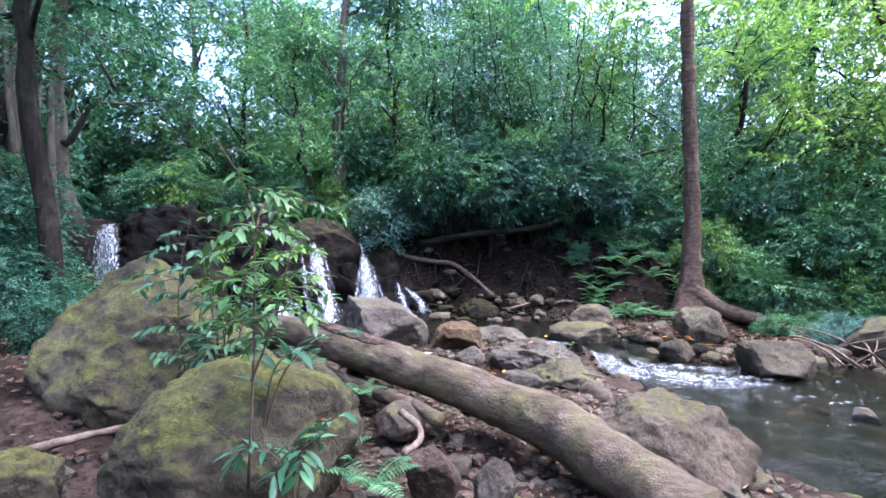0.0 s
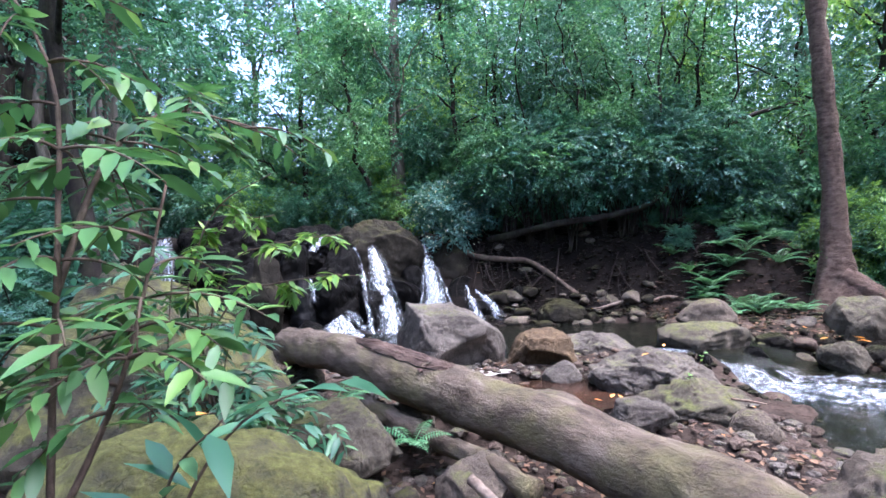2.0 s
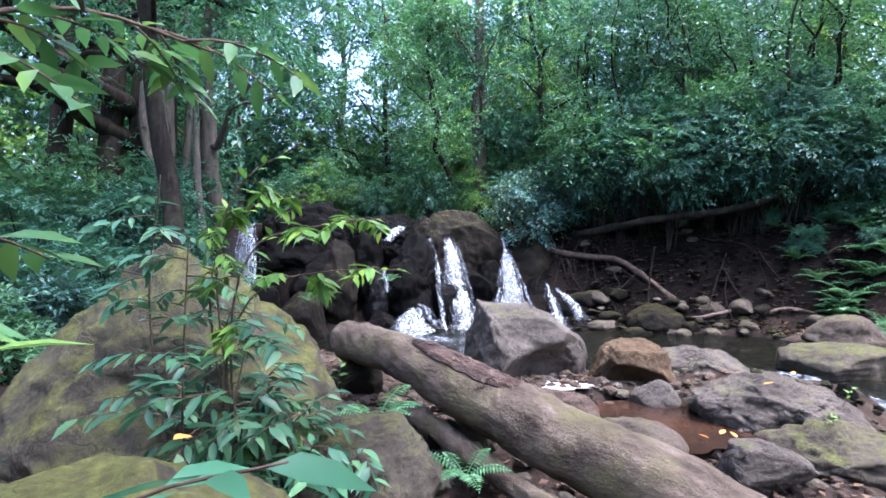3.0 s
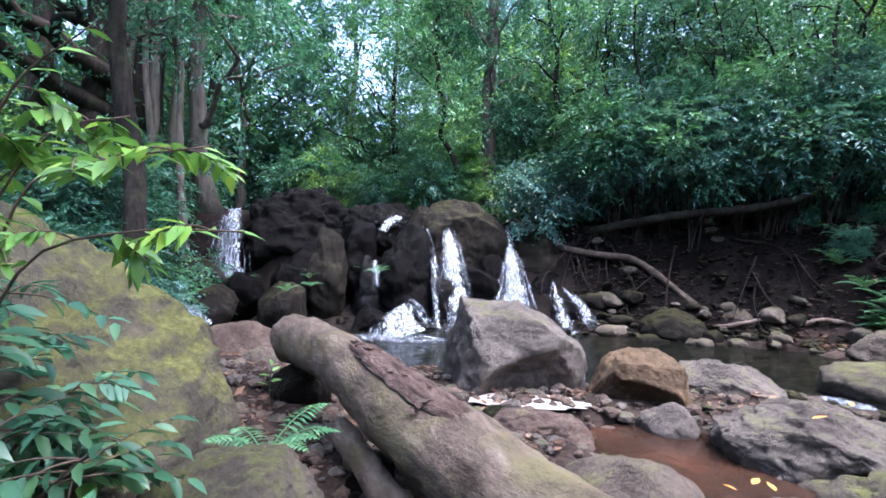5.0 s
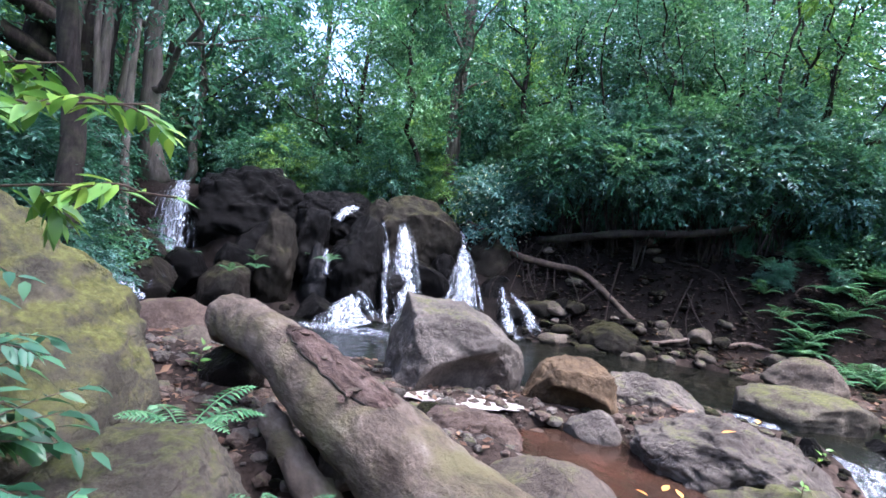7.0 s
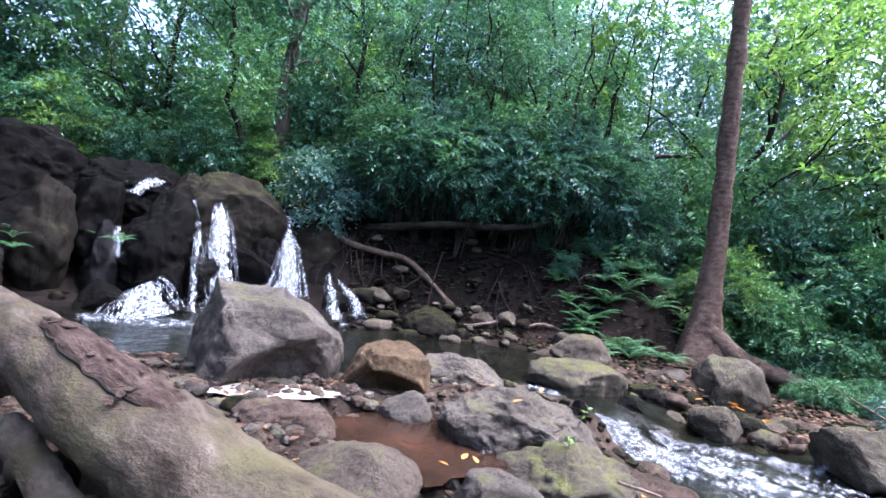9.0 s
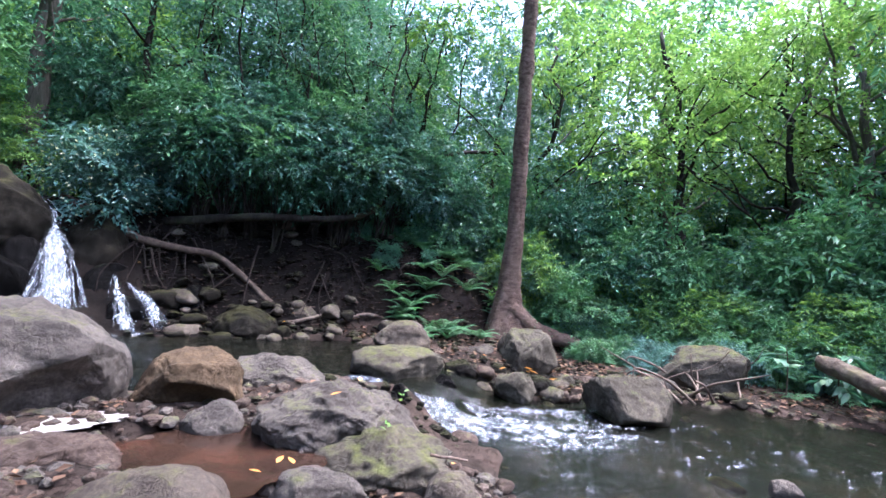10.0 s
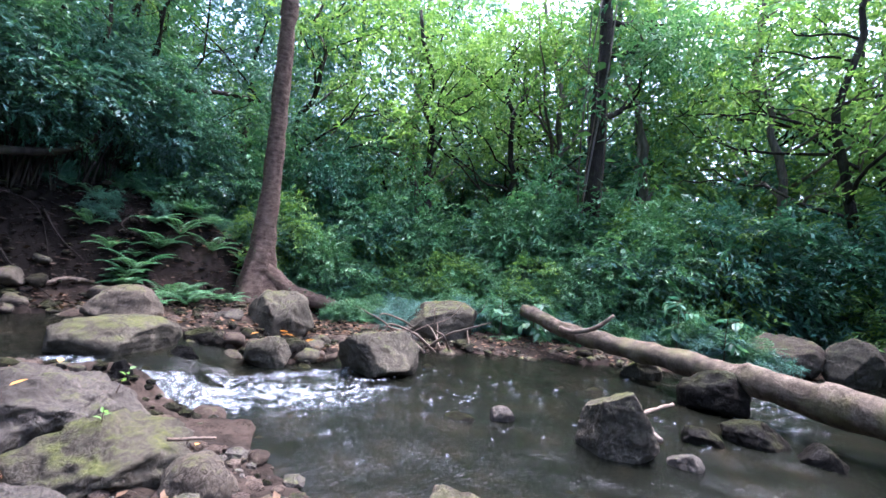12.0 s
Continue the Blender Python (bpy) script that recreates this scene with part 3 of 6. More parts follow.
rock("boulder", 9.64, 2.34, -0.1, 0.66, 1.5, 1.2, M_HALF, "angular mossy rock under dead branches", 107, -68, cuts=8)
rock("boulder", 8.0, -2.44, -0.22, 0.32, 0.9, 0.7, M_WETSHADEBROWN, "dark wedge-shaped rock under a fallen log", 109, -98)
rock("boulder", 12.3, -4.15, -0.1, 0.6, 1.5, 1.1, M_TAN, "big rounded tan boulder on the far bank", 113, -103)
rock("boulder", 12.0, -5.3, -0.1, 0.7, 0.95, 0.8, M_HALF, "grey-green boulder on the far bank", 127, -109)
rock("boulder", 12.9, -6.4, -0.1, 0.78, 0.9, 0.7, M_TAN, "brown boulder on the far bank", 131, -112)
rock("rock", 13.4, -2.5, -0.1, 0.32, 0.8, 0.6, M_HALF, "low mossy rock on the far bank", 137, -95)
rock("rock", 9.48, -1.55, -0.22, 0.14, 0.66, 0.5, M_MOSSY, "mossy rock beside a fallen log", 139, -91)
rock("rock", 3.55, 3.1, -0.1, 0.26, 0.28, 0.24, M_WETSHADE, "dark wet round stone at the head of the rapids", 149, -34, cuts=4)
rock("rock", 5.68, -0.12, -0.24, -0.06, 0.3, 0.24, M_GREY, "small pale stone just above the water", 151, -76)
rock("rock", 6.37, -2.13, -0.24, -0.05, 0.42, 0.34, M_WETSHADEBROWN, "flat wet stone in the stream", 157, -98)
rock("rock", 5.48, -1.9, -0.24, -0.07, 0.32, 0.26, M_GREY, "small grey stone in the stream", 163, -96)
rock("rock", 6.76, -2.7, -0.24, 0.06, 0.68, 0.52, M_WETSHADEBROWN, "wet brown rock in the stream", 167, -102)
rock("rock", 6.45, -3.2, -0.24, -0.01, 0.45, 0.36, M_WETSHADEBROWN, "wet brown stone in the stream", 173, -107)
rock("rock", 2.72, 1.01, -0.15, 0.15, 0.45, 0.36, M_TAN, "rounded tan stone at the water's edge", 179, -42, cuts=5)
rock("rock", 3.23, 8.3, 0.05, 0.6, 1.25, 0.95, M_DARKMOSS, "dark angular rock at the pool's far edge", 181, -17, cuts=9)
rock("rock", 4.5, 8.6, 0.05, 0.68, 0.95, 0.75, M_TAN, "grey-brown rock in the bank by the pool", 191, -23)
rock("rock", 5.6, 8.5, 0.1, 0.7, 0.85, 0.7, M_TAN, "grey-brown rock in the bank among roots", 193, -27)
rock("rock", 6.6, 8.0, 0.2, 0.85, 0.8, 0.6, M_TAN, "bank rock among ferns and fallen leaves", 197, -31)
rock("rock", 4.9, 9.3, 0.7, 1.15, 0.6, 0.5, M_HALF, "small pointed rock on the leafy bank", 199, -23)
rock("rock", 6.9, 8.9, 0.8, 1.3, 0.9, 0.5, M_TAN, "flat rock lying on the leafy bank", 211, -31)
rock("rock", -0.6, 1.15, 0.15, 0.42, 0.34, 0.28, M_WETSHADEBROWN, "dark mossy stone under the log", 223, 18)
rock("rock", -0.35, 1.3, 0.15, 0.5, 0.34, 0.6, M_TAN, "long brown stone under the log", 227, 14)
rock("rock", 0.42, 2.42, 0.05, 0.3, 0.8, 0.55, M_RED, "reddish layered rock by the puddle", 229, -2, rough=0.08)
rock("rock", 0.12, -1.35, 0.12, 0.42, 0.4, 0.32, M_RED, "pinkish stone beside the log", 233, -12)
rock("rock", 0.5, -1.55, 0.1, 0.38, 0.3, 0.26, M_GREY, "grey stone beside the log", 239, -16)
rock("rock", 5.47, 4.19, -0.05, 0.25, 0.55, 0.42, M_WETSHADEBROWN, "damp rock under the tree by the outlet", 241, -41)
rock("rock", 5.75, 3.3, -0.2, 0.24, 0.62, 0.5, M_HALF, "mossy rock beside the rapids", 251, -48)
rock("rock", 4.75, 3.75, -0.1, 0.13, 0.45, 0.36, M_WETSHADE, "dark wet stone in the rapids", 257, -40)
rock("rock", 6.3, 3.3, -0.2, 0.1, 0.5, 0.4, M_WETSHADEBROWN, "damp brown stone beside the rapids", 263, -40)
rock("rock", -2.3, -1.65, 0.32, 0.72, 0.5, 0.42, M_MOSSY, "mossy stone by the path", 269, 31)
rock("rock", 0.05, 0.0, 0.1, 0.36, 0.6, 0.45, M_TAN, "grey-brown stone beside the log", 271, 40)
rock("rock", 1.75, 1.2, 0.05, 0.3, 0.6, 0.5, M_GREY, "grey stone by the puddle", 277, 10)

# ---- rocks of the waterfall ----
rock("cliff_rock", -5.2, 10.2, 1.3, 3.32, 3.3, 2.4, M_WETSHADE, "long dark ledge of rock above the waterfall", 301, 26, cuts=8, rough=0.08, level=6, sink=0.3)
rock("cliff_rock", -3.3, 10.5, 1.6, 3.0, 2.1, 1.7, M_WETSHADE, "dark rounded ledge between two falls", 303, 17, level=6, rough=0.07)
rock("cliff_rock", -3.9, 8.3, 0.3, 2.24, 0.85, 0.8, M_DARKMOSS, "upright mossy block in the waterfall", 307, 23, cuts=9, hard=0.62)
rock("cliff_rock", -3.5, 9.0, 0.9, 2.34, 0.95, 1.0, M_WETSHADE, "dark block with a wet flat top", 311, 20, cuts=7, flat_top=(0, 0, 0.62))
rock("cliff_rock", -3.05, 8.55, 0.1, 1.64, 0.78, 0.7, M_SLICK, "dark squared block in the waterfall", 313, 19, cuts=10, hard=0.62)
rock("cliff_rock", -2.3, 9.1, 0.0, 2.38, 1.55, 1.3, M_WETSHADE, "big rounded black rock between two falls", 317, 14, cuts=6, level=6)
rock("cliff_rock", -1.35, 10.5, 0.6, 3.0, 2.5, 1.9, M_DARKMOSS, "big rounded brown rock at the head of the falls", 331, 8, cuts=6, level=6)
rock("cliff_rock", -2.2, 10.1, 1.5, 2.9, 1.1, 0.9, M_WETSHADEBROWN, "rounded brown rock at the head of the falls", 337, 12, cuts=5)
rock("cliff_rock", -0.4, 10.0, 0.4, 1.72, 0.88, 0.75, M_WETSHADE, "dark rounded rock beside the main fall", 347, 3, cuts=6)
rock("cliff_rock", 0.75, 10.6, 0.6, 2.4, 1.3, 1.1, M_DARKMOSS, "rounded brown rock at the main fall", 349, -2, cuts=5)
rock("cliff_rock", -5.3, 6.3, 0.1, 1.05, 0.95, 0.8, M_WETSHADEBROWN, "dark slanting rock below the veil fall", 353, 36, cuts=12, hard=0.66, rough=0.035)
rock("cliff_rock", -4.25, 7.0, 0.1, 1.06, 0.95, 0.8, M_WETSHADEBROWN, "dark mossy rock below the ledge", 359, 28, cuts=12, hard=0.66, rough=0.035)
rock("cliff_rock", -4.5, 7.8, 0.6, 1.4, 0.85, 0.7, M_WETSHADE, "dark rock below the ledge", 367, 27, cuts=12, hard=0.66, rough=0.035)
rock("cliff_rock", -5.3, 7.3, 0.4, 1.22, 0.95, 0.75, M_WETSHADE, "dark angular rock below the veil fall", 373, 33, cuts=12, hard=0.66, rough=0.035)
rock("cliff_rock", -2.75, 8.0, -0.2, 0.54, 1.0, 0.8, M_WETSHADE, "dark rock at the foot of the falls", 379, 18, cuts=12, hard=0.66, rough=0.035)
rock("cliff_rock", -1.45, 8.9, -0.2, 1.22, 0.95, 0.8, M_WETSHADE, "dark rock between streams of white water", 383, 9, cuts=12, hard=0.66, rough=0.035)
rock("cliff_rock", 0.95, 9.9, -0.1, 1.28, 1.2, 1.0, M_WETSHADE, "dark rock beside the small cascade", 389, -4, cuts=12, hard=0.66, rough=0.035)
rock("cliff_rock", 2.4, 9.3, 0.05, 0.97, 0.8, 0.65, M_WETSHADE, "dark rock at the bank's foot", 397, -11, cuts=12, hard=0.66, rough=0.035)
rock("cliff_rock", 1.75, 10.5, 0.2, 1.9, 1.0, 0.8, M_WETSHADE, "dark rock in the bank beside the falls", 401, -7, cuts=12, hard=0.66, rough=0.035)
rock("cliff_rock", -0.1, 11.2, 0.4, 2.45, 1.6, 1.0, M_WETSHADE, "dark rock behind the main fall", 409, 0, cuts=12, hard=0.66, rough=0.035)
rock("cliff_rock", -2.6, 9.9, 0.1, 2.1, 2.2, 1.2, M_WETSHADE, "dark rock wall behind the falls", 419, 15, cuts=12, hard=0.66, rough=0.035)
rock("cliff_rock", -6.6, 9.75, 0.6, 2.55, 1.3, 1.2, M_WETSHADE, "dark rock under the veil fall's lip", 421, 30, cuts=12, hard=0.66, rough=0.035)
rock("cliff_rock", -0.9, 9.7, 0.0, 1.6, 1.5, 1.0, M_WETSHADE, "dark wet rock behind the falling water", 431, 8, cuts=12, hard=0.66, rough=0.035)
rock("cliff_rock", 1.35, 9.2, -0.1, 0.72, 0.8, 0.7, M_WETSHADE, "low wet rock under the small cascade", 433, -4, cuts=12, hard=0.66, rough=0.035)

rock("cliff_rock", -5.9, 9.75, 0.3, 2.2, 2.0, 1.5, M_WETSHADE, "broad dark rock face beside the veil fall", 439, 30, level=6)
rock("cliff_rock", -6.5, 7.2, 0.3, 1.5, 1.6, 1.3, M_WETSHADEBROWN, "dark mossy rock beside the veil fall", 443, 20, cuts=12, hard=0.66, rough=0.035)
rock("cliff_rock", -4.6, 9.2, 0.4, 2.0, 1.8, 1.2, M_WETSHADE, "dark rock face under the ledge", 449, 24, cuts=12, hard=0.66, rough=0.035)
rock("cliff_rock", -5.9, 6.0, 0.2, 0.95, 1.1, 0.9, M_WETSHADEBROWN, "dark rock beside the small side cascade", 457, 40, cuts=12, hard=0.66, rough=0.035)

# ---- the log across the rocks ----
LOG = smooth_line([(-1.9, 2.62, 0.76), (-1.62, 2.38, 0.8), (-0.95, 1.66, 0.76), (-0.03, 0.68, 0.6), (0.68, 0.06, 0.43), (1.25, -0.74, 0.3), (1.5, -1.5, 0.2), (1.66, -2.2, 0.14)], 100)


def fallen_log():
    root = new("fallen_log")
    u = np.linspace(0, 1, len(LOG))
    r = 0.195 + 0.028 * step(0.2, 0.5, u) + 0.01 * np.sin(u * 11) + 0.014 * np.exp(-((u - 0.05) / 0.04) ** 2)
    r[:5] *= np.array([0.45, 0.72, 0.86, 0.94, 0.98])
    v, f = tube(LOG, r, 40, 0.0, 5)
    n = fbm(v, 2.2, 4, 8) * 0.03 + fbm(v, 11, 4, 9) * 0.01
    c = np.vstack([np.repeat(LOG, 40, 0), LOG[:1], LOG[-1:]])
    d = v - c
    v = v + d / (np.linalg.norm(d, axis=1)[:, None] + 1e-6) * n[:, None]
    root.location = (0.5, -0.3, 0.3)
    inv = np.array(root.location)
    part("trunk", quick_mesh("trunk", v - inv, f, M_LOG, True), root)
    # the peeled patch: a raised curved sheet with a torn edge
    rng = np.random.default_rng(4)
    seg = LOG[29:44]
    tang = np.gradient(seg, axis=0)
    tang /= np.linalg.norm(tang, axis=1)[:, None]
    side = np.cross(tang, (0, 0, 1.0))
    side /= np.linalg.norm(side, axis=1)[:, None]
    up = np.cross(side, tang)
    pv, k = [], 21
    for i in range(len(seg)):
        half = 0.62 * math.sin(math.pi * (i + 0.9) / (len(seg) + 0.8)) ** 0.5 * rng.uniform(0.8, 1.12)
        for j in range(k):
            w = 2 * j / (k - 1) - 1
            a = 0.0 + half * w
            q = 2 * i / (len(seg) - 1) - 1
            rad = 0.226 - 0.035 * abs(w) ** 5 - 0.03 * abs(q) ** 7 + 0.009 * rng.normal() * (1 - abs(w) ** 3)
            pv.append(seg[i] + (side[i] * math.sin(a) + up[i] * math.cos(a)) * rad)
    pf = []
    for i in range(len(seg) - 1):
        for j in range(k - 1):
            a = i * k + j
            pf += [(a, a + k, a + k + 1), (a, a + k + 1, a + 1)]
    part("peeled_patch", quick_mesh("peeled_patch", np.array(pv) - inv, pf, M_PEEL, True), root, "reddish patch where the bark has peeled")
    lips = []
    for j, rr in ((1, 0.003), (k - 2, 0.005)):
        line = np.array(pv).reshape(len(seg), k, 3)[:, j] + rng.normal(size=(len(seg), 3)) * 0.006
        lips.append(tube(line, np.full(len(seg), rr) * rng.uniform(0.6, 1.5, len(seg)), 6, 0.2, j))
    lv, lf = join(lips)
    part("bark_edge", quick_mesh("bark_edge", lv - inv, lf, M_DARKBARK, True), root, "dark torn edge of bark")
    # loose plates of bark round the torn patch
    for _ in range(20):
        i = int(rng.integers(1, len(seg) - 1))
        a = rng.uniform(-0.75, 0.75)
        nrm = side[i] * math.sin(a) + up[i] * math.cos(a)
        acr = np.cross(nrm, tang[i])
        c0 = seg[i] + nrm * (0.226 + 0.008 * rng.random())
        ln, wd, tip = rng.uniform(0.015, 0.045), rng.uniform(0.008, 0.02), rng.uniform(0.003, 0.012)
        turn = rng.normal() * 0.6
        d1 = tang[i] * math.cos(turn) + acr * math.sin(turn)
        d2 = acr * math.cos(turn) - tang[i] * math.sin(turn)
        ring = [c0 + d1 * ln * p + d2 * wd * q + nrm * tip * (p + 1) * 0.5 for p, q in ((-1, -0.5), (-0.3, -1), (0.6, -0.8), (1, 0.1), (0.5, 0.9), (-0.5, 1))]
        pl = np.array(ring + [p - nrm * 0.006 for p in ring]) - inv
        fl = [(0, b, b + 1) for b in range(1, 5)] + [(6, 7 + b, 6 + b) for b in range(1, 5)]
        for b in range(6):
            fl += [(b, b + 6, (b + 1) % 6 + 6), (b, (b + 1) % 6 + 6, (b + 1) % 6)]
        part("bark_flake", quick_mesh("bark_flake", pl, fl, (M_PEEL, M_LOG)[_ % 2]), root)
    return tagged(root, "barkless grey-brown fallen log lying across rocks, partly peeled", "log")


fallen_log()


# ---- falling water ----
def fall(label, line, strands, seed, thick=0.006, sheet=True, split=0.0):
    """Falling water down a line of (x, y, z, width): a torn film with many fine threads before it."""
    rng = np.random.default_rng(seed)
    n = 40
    p = smooth_line(line, n)
    cen, wid = p[:, :3], np.maximum(p[:, 3], 0.02)
    way = np.gradient(cen, axis=0)
    across = np.cross(way, (0.0, -1.0, 0.35))
    across /= np.linalg.norm(across, axis=1)[:, None] + 1e-9
    root = new("waterfall")
    if sheet:
        k = 17
        w = np.linspace(-0.5, 0.5, k)
        ragged = 0.62 + 0.3 * np.clip(np.stack([fbm(cen, 6.0, 3, seed + 7), fbm(cen, 6.0, 3, seed + 8)], 1), -1, 1)
        edge = np.where(w[None, :] < 0, ragged[:, :1], ragged[:, 1:])
        v = cen[:, None] + across[:, None] * (w[None, :] * wid[:, None] * edge)[..., None]
        v = v.reshape(-1, 3)
        v[:, 1] += fbm(v, 4.0, 4, seed) * 0.06 - 0.05 * np.tile(np.cos(w * np.pi), n) + 0.03
        v[:, 0] += fbm(v, 5.0, 3, seed + 3) * 0.05
        f = [t for i in range(n - 1) for j in range(k - 1) for t in ((i * k + j, i * k + j + 1, (i + 1) * k + j + 1), (i * k + j, (i + 1) * k + j + 1, (i + 1) * k + j))]
        part("sheet", quick_mesh("sheet", v, f, M_SHEET, True), root)
    vs, fs, c = [], [], 0
    m = 14
    for _ in range(strands):
        t0 = rng.uniform(-0.05, 0.8)
        t1 = min(1.0, t0 + rng.uniform(0.12, 0.5))
        u = np.linspace(max(0, t0), t1, m) * (n - 1)
        i = np.minimum(u.astype(int), n - 2)
        g = (u - i)[:, None]
        s = np.clip(rng.normal() * 0.28, -0.6, 0.6)
        if split and abs(s) < split:
            s = math.copysign(split + 0.1 * rng.random(), s + 1e-6)
        at = lambda q: q[i] + (q[i + 1] - q[i]) * g
        drift = np.cumsum(rng.normal(size=m)) * 0.009
        l = at(cen) + at(across) * (s * at(wid[:, None]) + drift[:, None])
        l[:, 1] -= 0.04 + 0.05 * rng.random() + 0.03 * math.cos(s * 3)
        l[:, 2] += 0.02 * rng.random()
        r = thick * rng.uniform(0.25, 1.1) * np.sin(np.pi * np.linspace(0.06, 0.94, m)) ** 0.6
        tv, tf = tube(l, r, 4, 0.25, seed)
        vs.append(tv)
        fs.append(tf + c)
        c += len(tv)
    # drops thrown off at the foot
    bv, bf = ico(1)
    for _ in range(strands // 2):
        e = cen[-1] + across[-1] * rng.normal() * wid[-1] * 0.45 + rng.normal(size=3) * np.array([0.03, 0.08, 0.0]) + np.array([0, -0.08, abs(rng.normal()) * 0.1])
        vs.append(bv * rng.uniform(0.004, 0.014) + e)
        fs.append(bf + c)
        c += len(bv)
    tagged(part("spray", quick_mesh("spray", np.vstack(vs), np.vstack(fs), M_FALL, True), root), kind="stuff")
    return tagged(root, label, "waterfall", "streams of the waterfall")


fall("thin veil of white water over a dark ledge", [(-6.4, 8.6, 2.66, 0.5), (-6.3, 8.3, 2.3, 0.6), (-6.2, 8.15, 1.7, 0.85), (-6.15, 8.0, 1.05, 1.0)], 73, 1, 0.006)
fall("small white spill over the ledge", [(-2.76, 9.95, 2.62, 0.3), (-2.86, 9.6, 2.44, 0.4), (-3.0, 9.3, 2.2, 0.3)], 27, 2)
fall("narrow white trickle between dark blocks", [(-2.84, 8.35, 1.5, 0.06), (-2.78, 8.2, 1.25, 0.11), (-2.73, 8.15, 0.95, 0.09)], 12, 3)
fall("broken white cascade down a rock face", [(-1.5, 9.75, 2.3, 0.2), (-1.32, 9.35, 1.75, 0.38), (-1.18, 8.95, 1.1, 0.46), (-0.98, 8.5, 0.45, 0.5), (-0.9, 8.15, 0.05, 0.65)], 157, 4)
fall("thin white side strand of the cascade", [(-1.93, 9.4, 2.25, 0.1), (-1.68, 9.0, 1.5, 0.16), (-1.52, 8.5, 0.7, 0.12), (-1.4, 8.1, 0.08, 0.16)], 24, 10, 0.005)
fall("dense white main fall widening downwards", [(0.0, 10.2, 1.88, 0.16), (0.1, 9.85, 1.45, 0.36), (0.15, 9.55, 0.9, 0.6), (0.17, 9.3, 0.4, 0.85), (0.2, 9.1, 0.06, 1.0)], 267, 5, 0.008)
fall("short white chute feeding the main fall", [(-0.36, 11.0, 2.56, 0.1), (-0.06, 10.5, 2.18, 0.16), (0.0, 10.2, 1.88, 0.16)], 22, 6)
fall("thin white cascade over dark rock", [(1.0, 9.45, 1.08, 0.08), (1.14, 9.0, 0.55, 0.22), (1.22, 8.65, 0.06, 0.3)], 42, 7)
fall("thin white cascade over dark rock", [(1.24, 9.4, 0.94, 0.06), (1.58, 9.0, 0.55, 0.22), (1.8, 8.65, 0.06, 0.4)], 48, 8)
fall("foaming white lower step of the waterfall", [(-2.25, 7.95, 0.52, 0.55), (-2.1, 7.6, 0.4, 0.8), (-2.0, 7.25, 0.2, 1.05), (-1.9, 6.95, 0.06, 1.3)], 150, 9, 0.008, split=0.06)
fall("small side cascade among dark rocks", [(-5.85, 6.1, 0.86, 0.25), (-5.4, 5.75, 0.6, 0.4), (-4.8, 5.35, 0.3, 0.6)], 51, 12)


def foam(name, cx, cy, rx, ry, z, label, seed, lines=120, way=(1, -0.4), length=0.7, slope=None, wide=1.0):
    """Foam on the water: short streaks along the current."""
    rng = np.random.default_rng(seed)
    way = np.array(way, float) / np.hypot(*way)
    vs, fs, n = [], [], 0
    for _ in range(lines):
        a, r = rng.uniform(0, 2 * np.pi), math.sqrt(rng.random())
        x, y = cx + rx * r * math.cos(a), cy + ry * r * math.sin(a)
        ln, wd = length * rng.uniform(0.3, 1.4), rng.uniform(0.008, 0.032) * wide
        u = np.linspace(-0.5, 0.5, 8)
        bend = rng.normal() * 0.15
        px, py = x + way[0] * ln * u - way[1] * bend * u * u, y + way[1] * ln * u + way[0] * bend * u * u
        w = wd * np.sin(np.pi * np.clip(u + 0.5, 0.03, 0.97)) ** 0.5
        base = water_level(px, py) if slope is None else np.full(8, z)
        pz = base + 0.012 + rng.random() * 0.035 * (1 - r) + 0.012 * np.sin(u * 17 + a)
        v = np.concatenate([np.stack([px - way[1] * s * w, py + way[0] * s * w, pz + (0.014 if s == 0 else -0.012)], 1) for s in (-1, 0, 1)])
        for k in range(7):
            for c in (0, 8):
                fs += [(n + c + k, n + c + 8 + k, n + c + 9 + k), (n + c + k, n + c + 9 + k, n + c + k + 1)]
        vs.append(v)
        n += 24
    ob = new(name, quick_mesh(name, np.vstack(vs), np.array(fs), M_FOAM, True))
    return tagged(ob, label, "foam", kind="stuff")


def rapids(line, label, seed, lift=0.02):
    """A tongue of broken water along a line of (x, y, width), heaped up over the current."""
    n, k = 60, 25
    p = smooth_line(line, n)
    way = np.gradient(p[:, :2], axis=0)
    way /= np.linalg.norm(way, axis=1)[:, None]
    w = np.linspace(-0.5, 0.5, k)
    x = p[:, None, 0] - way[:, None, 1] * w * p[:, None, 2]
    y = p[:, None, 1] + way[:, None, 0] * w * p[:, None, 2]
    q = np.stack([x.ravel(), y.ravel(), 0 * x.ravel()], 1)
    side = np.tile(np.cos(w * np.pi), n)
    z = water_level(q[:, 0], q[:, 1]) + lift * side + side * (fbm(q, 3.5, 4, seed) * 0.06 + fbm(q, 14, 3, seed + 2) * 0.015) - 0.03 * (1 - side)
    q[:, :2] += np.stack([fbm(q, 3.0, 3, seed + 4), fbm(q, 3.0, 3, seed + 5)], 1) * 0.1
    q[:, 2] = z
    f = [t for i in range(n - 1) for j in range(k - 1) for t in ((i * k + j, i * k + j + 1, (i + 1) * k + j + 1), (i * k + j, (i + 1) * k + j + 1, (i + 1) * k + j))]
    return tagged(new("rapids", quick_mesh("rapids", q, f, M_RAPID, True)), label, "rapids", kind="stuff")


